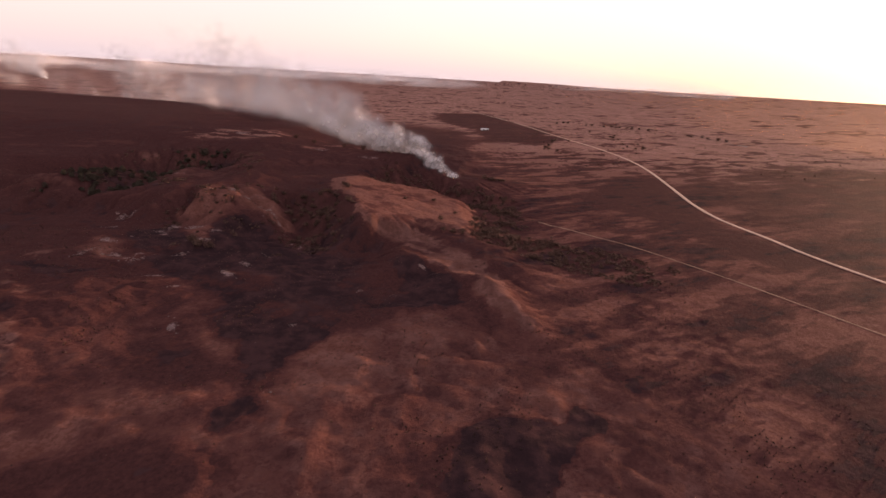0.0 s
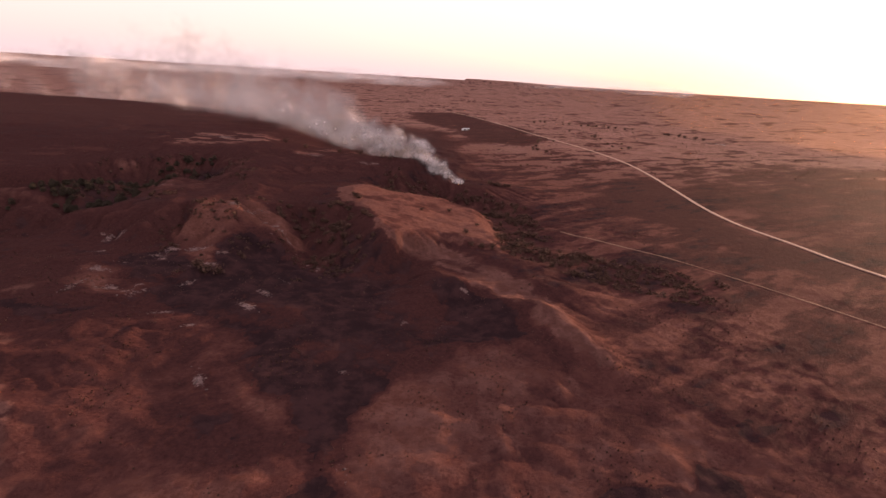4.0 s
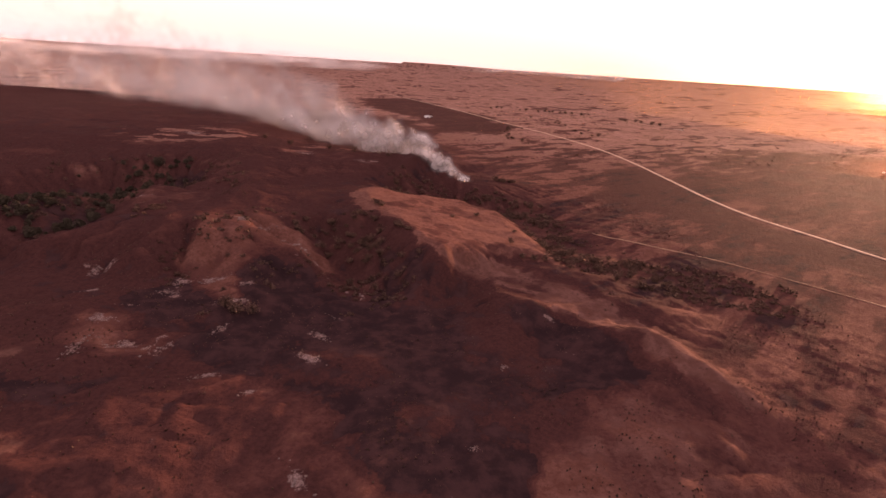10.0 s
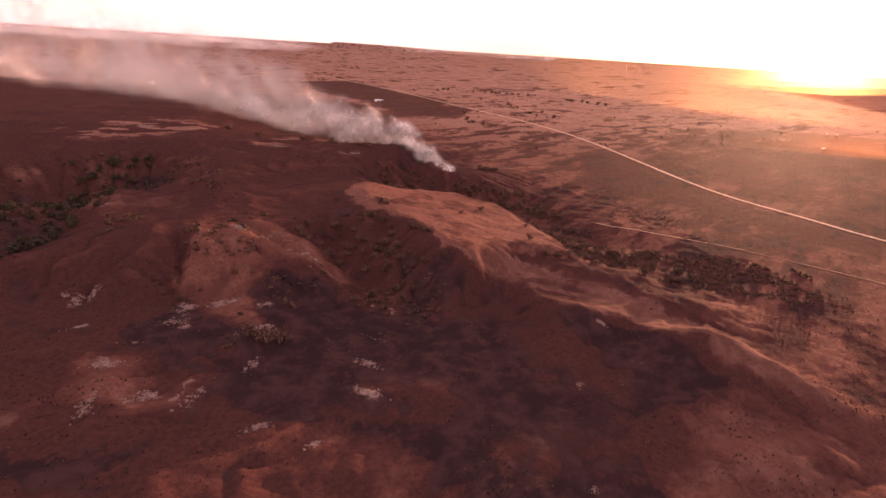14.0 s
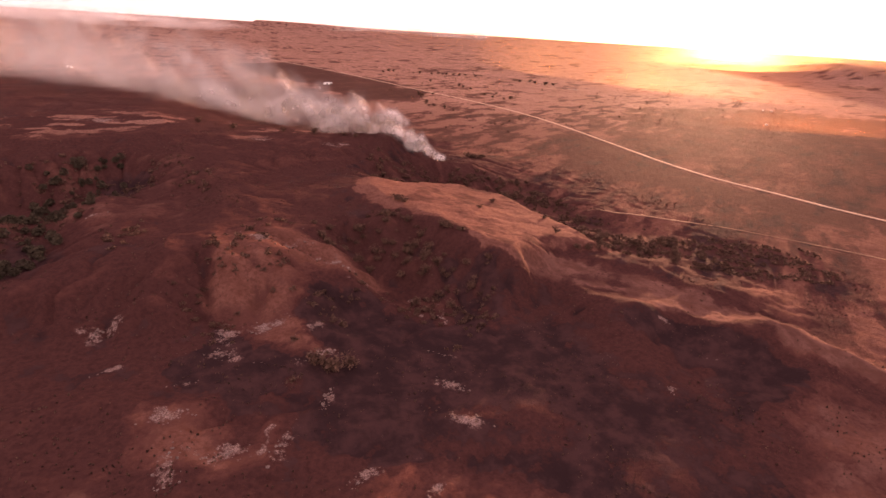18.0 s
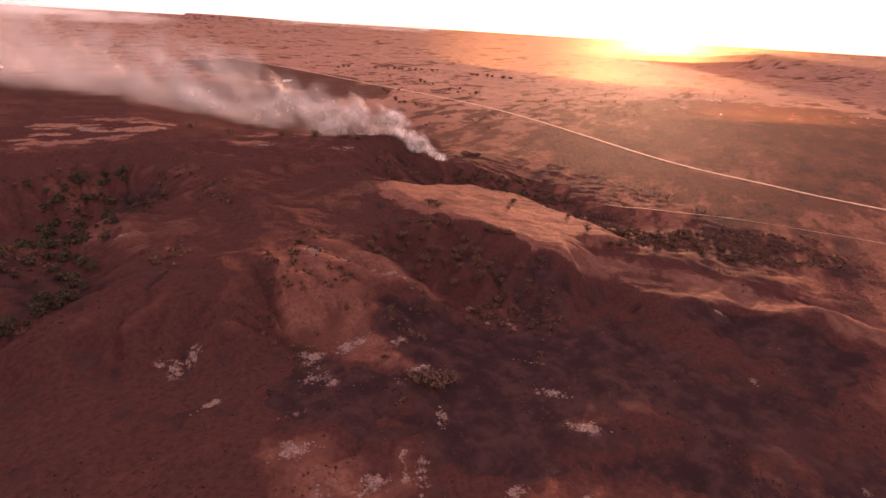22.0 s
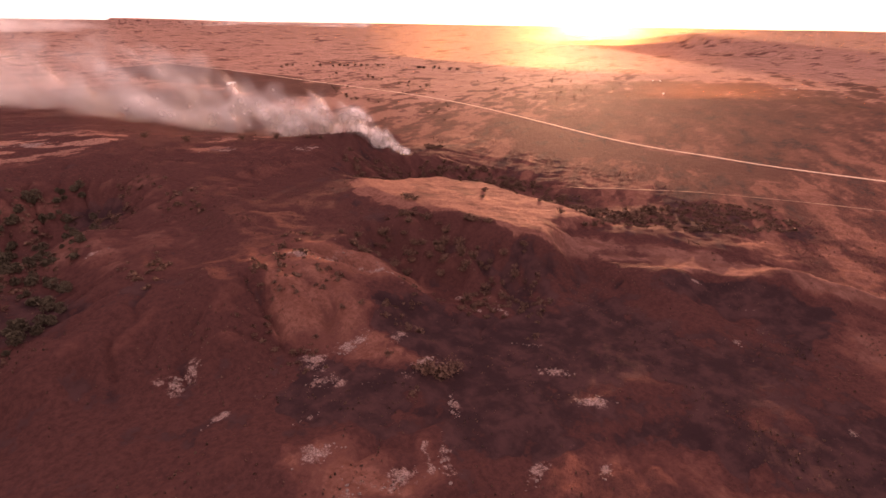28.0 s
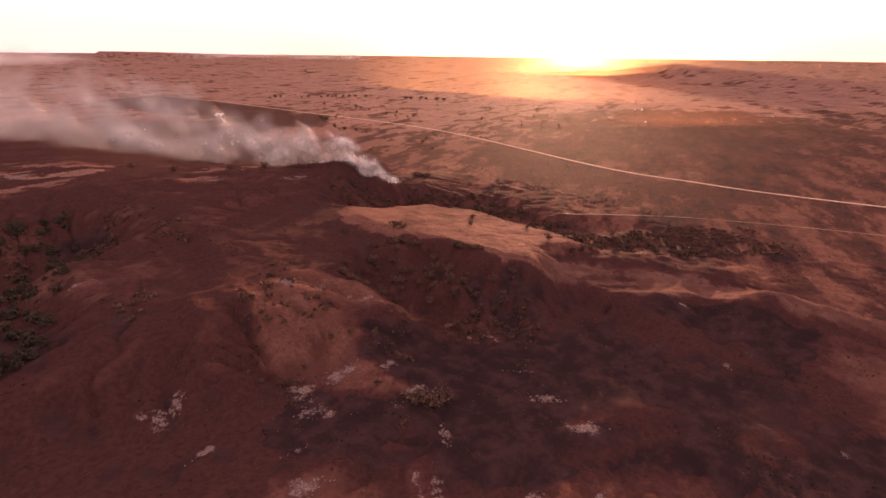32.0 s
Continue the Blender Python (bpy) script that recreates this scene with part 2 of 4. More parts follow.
def fbm(x, y, size, seed, octaves=4, gain=0.5):
    """Fractal noise about 0, within about -1 to 1; size: metres of its largest lumps."""
    v, amp, tot = 0.0, 1.0, 0.0
    for k in range(octaves):
        f = 2.0 ** k / size
        v = v + amp * (vnoise(x * f + 17.3 * k, y * f - 9.1 * k, seed + k) * 2 - 1)
        tot += amp
        amp *= gain
    return v / tot * 1.6


def ridged(x, y, size, seed, octaves=4):
    v, amp, tot = 0.0, 1.0, 0.0
    for k in range(octaves):
        f = 2.0 ** k / size
        v = v + amp * (1 - np.abs(vnoise(x * f + 5.7 * k, y * f + 3.9 * k, seed + k) * 2 - 1) * 2)
        tot += amp
        amp *= 0.5
    return v / tot


PLATEAU = [(-900, 340), (-300, 322), (-215, 312), (-172, 305), (-140, 306), (-122, 300), (-108, 304), (-97, 318),
           (-82, 326), (-66, 316), (-58, 296), (-46, 288), (-38, 300), (-34, 330), (-46, 352), (-62, 372), (-50, 396),
           (-34, 420), (-16, 446), (-30, 470), (-60, 520), (-120, 640), (-200, 800), (-420, 1000), (-900, 1100)]


def bare_height(x, y):
    """The land without its roughness."""
    d = np.hypot(x + 90, y - 80)
    z = 70 * np.clip((d - 1500) / 3200, 0, 1.02) ** 1.3
    # the low mesa on the skyline
    az = np.arctan2(x + 90, y - 80)
    z = z + 14 * sstep(0.122, 0.128, az) * sstep(0.34, 0.16, az) * sstep(4150, 4330, d)
    z = z + 3.0 * sstep(75, 0, x) * sstep(900, 500, y) * sstep(-200, 50, y)
    z = z + 6 * sstep(-95, -165, x) * sstep(900, 500, y) * sstep(-200, 100, y)
    wx, wy = x + 9 * fbm(x, y, 34, 3, 3), y + 9 * fbm(x, y, 34, 8, 3)
    s = sdist(wx, wy, PLATEAU) + 5 * ridged(x, y, 24, 21, 3)
    t = np.clip((s + 34) / 38, 0, 1)
    up = (0.45 * sstep(0, 1, t) + 0.55 * t ** 1.7) * (15 + 3 * sstep(0, 60, s) + 5 * sstep(380, 470, y)) * sstep(1600, 900, y)
    z = z + 1.5 * sstep(-36, -20, s) * sstep(4, -6, s) * ridged(x, y, 13, 37, 3) * sstep(1000, 700, y)
    z = z + up * (1 - 0.28 * sstep(-100, -190, x) * sstep(520, 400, y))
    z = z + ridge(x, y, [(-44, 286, 0), (-34, 272, 1), (-18, 258, 4), (-5, 231, 4), (20, 211, 8), (34, 190, 5), (46, 165, 1)], 12.5)
    z = z + ridge(x, y, [(-124, 300, 2), (-117, 275, 5), (-113, 250, 4), (-108, 235, 0)], 14)
    z = z + ridge(x, y, [(-30, 455, 3), (15, 438, 8), (50, 455, 5), (90, 480, 2)], 26)
    # low rise added on the saddle to keep direct sun off the bowl
    z = z + ridge(x, y, [(-20, 284, 2), (4, 277, 3.5), (24, 262, 2)], 13)
    z = z + ridge(x, y, [(40, 240, 3.5), (25, 275, 3), (40, 300, 1.5)], 24)
    # ravine with the oaks, and the draw on the far side of the tableland
    z = z - ridge(x, y, [(-40, 405, 4), (0, 410, 7), (40, 385, 5), (45, 330, 3), (70, 300, 1)], 17)
    z = z - ridge(x, y, [(-260, 350, 14), (-218, 385, 13), (-190, 398, 12), (-168, 410, 8), (-158, 424, 2)], 19)
    z = z - ridge(x, y, [(-200, 380, 6), (-192, 345, 9), (-200, 318, 9), (-215, 290, 5)], 15)
    z = z - ridge(x, y, [(-168, 398, 4), (-158, 372, 6), (-166, 345, 3)], 10)
    z = z - ridge(x, y, [(-150, 392, 2), (-142, 372, 5), (-150, 340, 5), (-160, 310, 2)], 9)
    # dark bluffs on the plain, on the sun's far side
    z = z + ridge(x, y, [(2100, 1650, 12), (2160, 1380, 45), (2100, 1060, 30), (2000, 760, 14), (1880, 430, 4)], 240)
    # the bowl's side gullies
    z = z - ridge(x, y, [(-84, 312, 7), (-78, 290, 6), (-70, 262, 3), (-66, 240, 0)], 8)
    z = z - ridge(x, y, [(-64, 310, 6), (-60, 288, 6), (-58, 262, 2)], 7)
    z = z - ridge(x, y, [(-32, 262, 4), (-38, 246, 4), (-46, 228, 1)], 8)
    z = z - ridge(x, y, [(-2, 226, 3), (-14, 214, 4), (-26, 204, 1)], 7)
    return z


ROADLINE = [(60, 1640), (100, 1500), (168, 1220), (210, 960), (238, 810), (248, 690), (242, 600), (228, 510), (215, 430),
            (213, 380), (221, 335), (227, 296), (242, 247), (262, 195), (300, 110), (370, -40), (520, -400)]
TRACKLINE = [(70, 345), (112, 305), (132, 280), (155, 245), (178, 205), (215, 140), (280, 40)]

CAP = [(-75, 363), (-56, 384), (-31, 391), (0, 395), (25, 372), (25, 340), (28, 306), (22, 284), (-9, 286), (-38, 272),
       (-47, 283), (-49, 306), (-62, 326), (-70, 338)]


def rough_height(x, y):
    """The land with its roughness, before the rain has cut it."""
    hilly = sstep(110, 10, x) * sstep(900, 480, y) * sstep(-500, 0, y)
    flat = sstep(-40, 30, sdist(x, y, PLATEAU)) * sstep(300, 380, y)
    rough = hilly * (1 - 0.55 * flat)
    z = bare_height(x, y)
    # the grassy cap is an even slope that falls to the plain
    k = 0.85 * sstep(-6, 12, sdist(x, y, CAP))
    z = z * (1 - k) + k * (20.5 - 0.15 * np.maximum(x + 62, 0))
    rough = rough * (1 - 0.75 * k)
    z = z + rough * (3.0 * ridged(x, y, 44, 31, 5) + 0.45 * fbm(x, y, 9, 41, 3) + 0.55 * ridged(x, y, 11, 43, 3)) - 1.4 * rough
    # worn ledges that step down beside the bare ridge
    u, v = x * 0.90 + y * 0.43, -x * 0.43 + y * 0.90
    ledge = sstep(10, 35, x) * sstep(150, 80, x) * sstep(320, 270, y) * sstep(60, 130, y)
    z = z + ledge * 0.55 * ridged(u, v * 0.55, 17, 35, 3)
    d = np.hypot(x + 90, y - 80)
    lane_d = np.minimum(seg_d(x, y, ROADLINE)[0], seg_d(x, y, TRACKLINE)[0] * 2)
    z = z + (1 - hilly) * sstep(6, 40, lane_d) * (0.35 * fbm(x, y, 60, 51, 4) * sstep(0, 300, d) + 1.4 * fbm(x, y, 420, 61, 4) * sstep(500, 1600, d))
    return z


def rain_cut(x0, x1, y0, y1, step, rounds, k):
    """Gullies: water runs from cell to cell down the steepest way and cuts by its amount and fall."""
    xs, ys = np.arange(x0, x1, step), np.arange(y0, y1, step)
    gx, gy = np.meshgrid(xs, ys)
    first = rough_height(gx, gy) + 0.25 * fbm(gx, gy, 5, 131, 3)
    z = first.copy()
    ny, nx = z.shape
    moves = [(-1, -1), (-1, 0), (-1, 1), (0, -1), (0, 1), (1, -1), (1, 0), (1, 1)]
    far = np.array([math.hypot(a, b) * step for a, b in moves])
    cell = np.arange(ny * nx).reshape(ny, nx)
    for r in range(rounds):
        for _ in range(40):
            low = np.full_like(z, 1e9)
            for a, b in moves:
                low = np.minimum(low, np.roll(z, (-a, -b), (0, 1)))
            z[1:-1, 1:-1] = np.maximum(z, low + 0.01)[1:-1, 1:-1]
        fall = np.stack([(z - np.roll(z, (-a, -b), (0, 1))) / f for (a, b), f in zip(moves, far)])
        best = fall.argmax(0)
        slope = np.maximum(fall.max(0), 0)
        to = np.stack([np.roll(cell, (-a, -b), (0, 1)) for a, b in moves])
        to = np.take_along_axis(to, best[None], 0)[0].ravel().tolist()
        water = [1.0] * (ny * nx)
        go = (slope > 0).ravel().tolist()
        for i in np.argsort(-z.ravel()).tolist():
            if go[i]:
                water[to[i]] += water[i]
        water = np.array(water).reshape(ny, nx) * step * step
        z = z - np.minimum(k * np.sqrt(np.minimum(water, 2500)) * slope, 0.5)
        z = 0.94 * z + 0.015 * (np.roll(z, 1, 0) + np.roll(z, -1, 0) + np.roll(z, 1, 1) + np.roll(z, -1, 1))
    cut = np.clip(z - first, -3.2, 0.8)
    edge = np.minimum(np.minimum(gx - x0, x1 - step - gx), np.minimum(gy - y0, y1 - step - gy))
    return cut * sstep(0, 20, edge)


CUT_BOX = (-270.0, 130.0, 84.0, 470.0, 1.25)
CUT = rain_cut(*CUT_BOX, 7, 0.085)


def height(x, y):
    x, y = np.asarray(x, float), np.asarray(y, float)
    z = rough_height(x, y)
    x0, x1, y0, y1, st = CUT_BOX
    u = np.clip((x - x0) / st, 0, CUT.shape[1] - 1.001)
    v = np.clip((y - y0) / st, 0, CUT.shape[0] - 1.001)
    i, j = u.astype(int), v.astype(int)
    u, v = u - i, v - j
    c = (CUT[j, i] * (1 - u) + CUT[j, i + 1] * u) * (1 - v) + (CUT[j + 1, i] * (1 - u) + CUT[j + 1, i + 1] * u) * v
    return z + c * (1 - 0.75 * sstep(-6, 12, sdist(x, y, CAP)))
# ---------------------------------------------------------------- end of terrain functions


STRIP = [(-36, 275), (-10, 288), (20, 258), (30, 234), (40, 190), (44, 160), (34, 172), (22, 194), (12, 212), (0, 232), (-12, 255)]
SPUR = [(-144, 281), (-138, 298), (-137, 318), (-124, 333), (-117, 326), (-101, 314), (-90, 304), (-79, 297), (-71, 272), (-80, 286),
        (-95, 290), (-106, 288), (-115, 273), (-117, 262), (-112, 251), (-121, 250), (-132, 258), (-141, 273)]
LOW_GRASS = [(-150, 134), (-121, 133), (-92, 134), (-73, 125), (-49, 129), (-39, 120), (-34, 111), (-46, 100), (-60, 107), (-74, 102), (-94, 92), (-150, 92)]
BROWN_PATCH = [(-101, 189), (-85, 199), (-60, 167), (-55, 142), (-67, 142), (-82, 158)]
BEND = [(-158, 238), (-148, 236), (-139, 226), (-145, 218), (-158, 223)]
SHELF = [(-98, 188), (-92, 192), (-84, 184), (-77, 181), (-86, 174), (-92, 170)]
BOWL = [(-108, 282), (-70, 274), (-34, 272), (-10, 250), (8, 215), (11, 194), (-8, 190), (-28, 181), (-38, 166), (-47, 140),
        (-46, 118), (-54, 112), (-58, 150), (-72, 164), (-94, 198), (-129, 221), (-150, 254), (-133, 273)]
NEAR_LEFT = [(-178, 209), (-155, 213), (-121, 204), (-94, 198), (-72, 164), (-58, 145), (-50, 129), (-46, 90), (-60, 20), (-260, 20), (-240, 170)]
NEAR_RIGHT = [(-44, 120), (-38, 160), (-26, 180), (-6, 192), (12, 194), (40, 165), (80, 120), (120, 20), (-40, 20)]
BLACK_NEAR = [(9, 118), (18, 122), (39, 125), (44, 132), (50, 126), (40, 112), (34, 106), (29, 90), (6, 90)]
# outline where the orange of a lens flare is painted in as red clay
FLARE_PATCH = [(-190, 200), (-172, 219), (-155, 216), (-143, 178), (-132, 159), (-112, 136), (-120, 120), (-170, 120)]
RAVINE = [(-45, 437), (-31, 410), (3, 421), (36, 429), (60, 408), (53, 327), (69, 291), (27, 277), (20, 298), (28, 344),
          (18, 394), (-30, 393), (-50, 395)]
BLACK_FLAT = [(188, 545), (237, 552), (228, 472), (212, 372), (232, 284), (191, 259), (158, 325), (146, 378), (123, 398), (103, 417)]
BLACK_BEYOND = [(300, 640), (430, 720), (640, 770), (900, 560), (700, 300), (245, 292), (228, 384), (238, 470)]
BLACK_FIELD = [(8, 1394), (127, 1498), (195, 1126), (225, 908), (150, 807), (54, 802), (60, 1007), (-30, 1195)]
DRAW = [(-245, 300), (-245, 415), (-205, 430), (-158, 436), (-128, 410), (-132, 340), (-165, 310)]
TABLE_PALE = [(-240, 502), (-187, 525), (-140, 500), (-60, 470), (-70, 450), (-153, 470), (-215, 462)]


# pale gypsum: x, y, length, heading in degrees, stones
OUTCROPS = [(-89, 214, 9, -35, 30), (-86, 228, 8, -50, 24), (-119, 231, 6, 75, 18), (-118, 206, 8, 20, 24), (-153, 220, 11, 80, 26),
            (-142, 221, 9, 5, 22), (-90, 166, 8, -60, 18), (-30, 204, 5, 60, 10), (-5, 231, 4, -40, 10), (-44, 127, 7, -60, 12),
            (-140, 258, 12, -30, 26), (-117, 249, 12, 15, 26), (-112, 306, 10, 20, 22), (-49, 169, 4, 30, 8), (-70, 264, 5, -70, 12),
            (-122, 313, 15, -70, 34), (-128, 268, 12, 0, 30), (-114, 263, 8, 20, 18), (-138, 268, 11, 85, 26), (-149, 248, 5, 10, 12), (-81, 242, 6, -50, 14),
            (-117, 234, 5, 70, 10), (-152, 235, 9, 0, 18), (-166, 279, 8, 30, 20), (-131, 220, 7, 60, 14), (-170, 277, 7, 60, 14), (-165, 260, 5, 20, 10), (-176, 352, 5, 20, 10), (-60, 440, 16, 5, 24), (-100, 452, 20, 5, 22),
            (-186, 492, 22, 8, 26), (-104, 198, 5, 10, 10)]
LEDGES = [[(-111, 305), (-99, 299), (-90, 293), (-84, 281), (-77, 269)], [(-75, 283), (-69, 272), (-70, 261)],
          [(-150, 226), (-145, 217), (-137, 219), (-131, 227)]]


def soft_in(x, y, poly, soft=8.0, wob=8.0, seed=70):
    """1 inside an outline whose edge wanders, 0 outside."""
    s = sdist(x, y, poly) + wob * fbm(x, y, wob * 4, seed, 6, 0.72)
    return sstep(-soft, soft, s)


def cover(x, y, swell):
    """Shares of char, clay and pale rock; swell: how far the ground stands above that around it."""
    d = np.hypot(x + 90, y - 80)
    hill = sstep(70, 15, x + 10 * fbm(x, y, 60, 77, 3)) * sstep(1150, 800, y + 0.35 * x)
    # the plain: grass with wind-drawn strips of char, along the plain's own grain
    u, v = x * 0.86 + y * 0.5, -x * 0.5 + y * 0.86
    streak = fbm(u, v * 4.5, 150, 81, 6, 0.62)
    streak2 = fbm(u, v * 3.4, 40, 82, 6, 0.72)
    plain = 0.40 + 0.30 * streak + (0.76 - 0.30 * sstep(450, 1000, d)) * streak2 + 0.12 * fbm(x, y, 20, 83, 4)
    far = sstep(520, 900, y + 0.25 * x)
    plain = plain + 0.07 * sstep(650, 350, y + 0.25 * x) - 0.27 * far
    plain = np.maximum(plain, (0.60 - 0.30 * sstep(0.10, 0.5, streak2)) * soft_in(x, y, BLACK_FLAT, 10, 14, 71))
    plain = np.maximum(plain, (0.55 + 0.14 * streak + 0.30 * streak2) * soft_in(x, y, BLACK_BEYOND, 60, 60, 72))
    plain = np.maximum(plain, (0.60 + 0.22 * streak2) * soft_in(x, y, BLACK_FIELD, 25, 30, 73))
    burn = 0.72 + 0.22 * fbm(x, y, 30, 85, 6, 0.72)
    table = sstep(-10, 40, sdist(x, y, PLATEAU)) * sstep(330, 380, y)
    burn = np.where(table > 0.5, 0.72 + 0.15 * streak, burn)
    pale_strips = sstep(-25, 25, sdist(x, y, TABLE_PALE)) * sstep(0.10, 0.24, fbm(x * 0.55, y * 1.5, 12, 87, 5, 0.65))
    burn = burn - 0.8 * pale_strips
    burn = burn - 0.14 * table * sstep(0.16, 0.34, fbm(x * 0.6, y * 1.5, 13, 88, 5, 0.7))
    burn = burn * hill + plain * (1 - hill)
    k = soft_in(x, y, NEAR_RIGHT, 4, 12, 74)
    burn = burn * (1 - k) + k * (0.43 + 0.34 * fbm(x, y, 30, 88, 6, 0.72))
    k = soft_in(x, y, NEAR_LEFT, 4, 12, 75)
    burn = burn * (1 - k) + k * (0.57 + 0.40 * fbm(x, y, 36, 89, 6, 0.72))
    for k, shape in enumerate((LOW_GRASS, BROWN_PATCH, BEND, SHELF)):
        k = soft_in(x, y, shape, 3, 7, 61 + k)
        burn = burn * (1 - k) + k * (0.37 + 0.30 * fbm(x, y, 17, 67, 5, 0.7))
    k = soft_in(x, y, BOWL, 3, 8, 76)
    burn = burn * (1 - k) + k * (0.93 + 0.20 * fbm(x, y, 26, 90, 4))
    k = soft_in(x, y, RAVINE, 8, 8, 78)
    burn = burn * (1 - k) + k * (0.62 + 0.2 * fbm(x, y, 14, 94, 4))
    k = soft_in(x, y, DRAW, 10, 12, 86)
    burn = burn * (1 - k) + k * (0.70 + 0.30 * fbm(x, y, 24, 98, 5, 0.65))
    k = soft_in(x, y, SPUR, 2, 6, 79)
    burn = burn * (1 - k) + k * (0.38 + 0.25 * fbm(x, y, 22, 91, 4))
    k = soft_in(x, y, BEND, 2, 4, 79)
    burn = burn * (1 - k) + k * 0.36
    k = soft_in(x, y, STRIP, 4, 5, 80)
    burn = burn * (1 - k) + k * (0.44 + 0.25 * fbm(x, y, 14, 93, 4))
    k = soft_in(x, y, CAP, 1.5, 11, 81)
    burn = burn * (1 - k) + k * (0.17 + 0.50 * fbm(x, y, 17, 92, 5, 0.65))
    k = soft_in(x, y, BLACK_NEAR, 1.5, 4, 82)
    burn = burn * (1 - k) + k * 1.05
    clay = 0.04 * hill + 0.28 * fbm(x, y, 40, 95, 4) + 0.12
    clay = np.maximum(clay, 0.60 * soft_in(x, y, STRIP, 4, 5, 80))
    clay = np.maximum(clay, 0.5 * soft_in(x, y, DRAW, 10, 12, 86))
    # lens flare's orange, put into the clay share
    clay = np.maximum(clay, 0.8 * soft_in(x, y, FLARE_PATCH, 8, 8, 84))
    clay = np.maximum(clay, 0.36 * soft_in(x, y, SPUR, 6, 6, 79))
    clay = np.maximum(clay, 0.48 * soft_in(x, y, NEAR_RIGHT, 10, 10, 74))
    clay = clay * (1 - 0.5 * sstep(400, 900, d)) * (1 - pale_strips)
    # tone follows relief: paler on raised ground, darker in hollows
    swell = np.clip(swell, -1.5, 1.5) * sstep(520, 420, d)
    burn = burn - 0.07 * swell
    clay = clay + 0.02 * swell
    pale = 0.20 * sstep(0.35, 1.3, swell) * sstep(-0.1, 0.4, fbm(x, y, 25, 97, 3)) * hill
    for ox, oy, size, head, _ in OUTCROPS:
        c, s = math.cos(radians(head)), math.sin(radians(head))
        u, v = (x - ox) * c + (y - oy) * s, -(x - ox) * s + (y - oy) * c
        pale = np.maximum(pale, 0.65 * np.exp(-(u / (0.66 * size)) ** 2 - (v / (0.25 * size + 0.8)) ** 2))
    for line in LEDGES:
        e = seg_d(x + 1.5 * fbm(x, y, 9, 98, 3), y + 1.5 * fbm(x, y, 9, 99, 3), line)[0]
        pale = np.maximum(pale, (0.62 + 0.3 * fbm(x, y, 12, 96, 3)) * np.exp(-(e / 1.0) ** 2))
        burn = burn - 0.35 * np.exp(-(e / 3.5) ** 2)
    # tall unburnt grass, out on the plain, with the paling of far haze painted in
    dry = np.maximum(sstep(480, 1000, y + 0.5 * x) * (1 - hill), 0.10 * soft_in(x, y, CAP, 1.5, 11, 81))
    dry = np.maximum(dry, 0.7 * pale_strips)
    return np.clip(burn, 0, 1.2), np.clip(clay, 0, 1), np.clip(pale, 0, 1), np.clip(dry, 0, 1)


# ---------------------------------------------------------------- the ground sheet
def spread(lo, hi, step, far_lo, far_hi, grow):
    """Even steps from lo to hi, then ever wider ones to the far ends."""
    mid = list(np.arange(lo, hi, step))
    out, v, s = [], hi, step
    while v < far_hi:
        out.append(v)
        s *= grow
        v += s
    out.append(far_hi)
    back, v, s = [], lo - step, step
    while v > far_lo:
        back.append(v)
        s *= grow
        v -= s
    back.append(far_lo)
    return np.array(back[::-1] + mid + out)


def sheet(name, xs, ys, zs, attr=None):
    nx, ny = len(xs), len(ys)
    gx, gy = np.meshgrid(xs, ys)
    co = np.stack([gx, gy, zs], -1).reshape(-1, 3)
    i = np.arange(nx * ny).reshape(ny, nx)
    quads = np.stack([i[:-1, :-1], i[:-1, 1:], i[1:, 1:], i[1:, :-1]], -1).reshape(-1, 4)
    me = bpy.data.meshes.new(name)
    me.vertices.add(len(co))
    me.vertices.foreach_set("co", co.ravel().astype(np.float32))
    me.loops.add(quads.size)
    me.loops.foreach_set("vertex_index", quads.ravel().astype(np.int32))
    me.polygons.add(len(quads))
    me.polygons.foreach_set("loop_start", np.arange(0, quads.size, 4, dtype=np.int32))
    me.polygons.foreach_set("use_smooth", np.ones(len(quads), bool))
    me.update(calc_edges=True)
    if attr is not None:
        a = me.color_attributes.new("cover", "FLOAT_COLOR", "POINT")
        a.data.foreach_set("color", attr.ravel().astype(np.float32))
    me.validate()
    return new(name, me)


xs = spread(-280, 150, 1.1, -4950, 4950, 1.028)
ys = spread(84, 500, 1.1, -1500, 4980, 1.022)
gx, gy = np.meshgrid(xs, ys)
gz = height(gx, gy)
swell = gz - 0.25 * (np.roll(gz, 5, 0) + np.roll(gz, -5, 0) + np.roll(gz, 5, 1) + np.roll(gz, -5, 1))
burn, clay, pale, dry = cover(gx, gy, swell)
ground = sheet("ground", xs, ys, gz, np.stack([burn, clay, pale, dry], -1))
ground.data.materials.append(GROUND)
tagged(ground, "burnt and grassy red prairie hills after a wildfire", "ground", kind="structure")
del gx, gy, gz, swell, burn, clay, pale, dry


# ---------------------------------------------------------------- helpers for things
def part(name, bm, mat, parent=None, label="", smooth=False):
    me = bpy.data.meshes.new(name)
    bm.to_mesh(me)
    bm.free()
    me.materials.append(mat)
    if smooth:
        me.polygons.foreach_set("use_smooth", [True] * len(me.polygons))
    ob = new(name, me)
    ob.parent = parent
    if label:
        tagged(ob, label)
    return ob


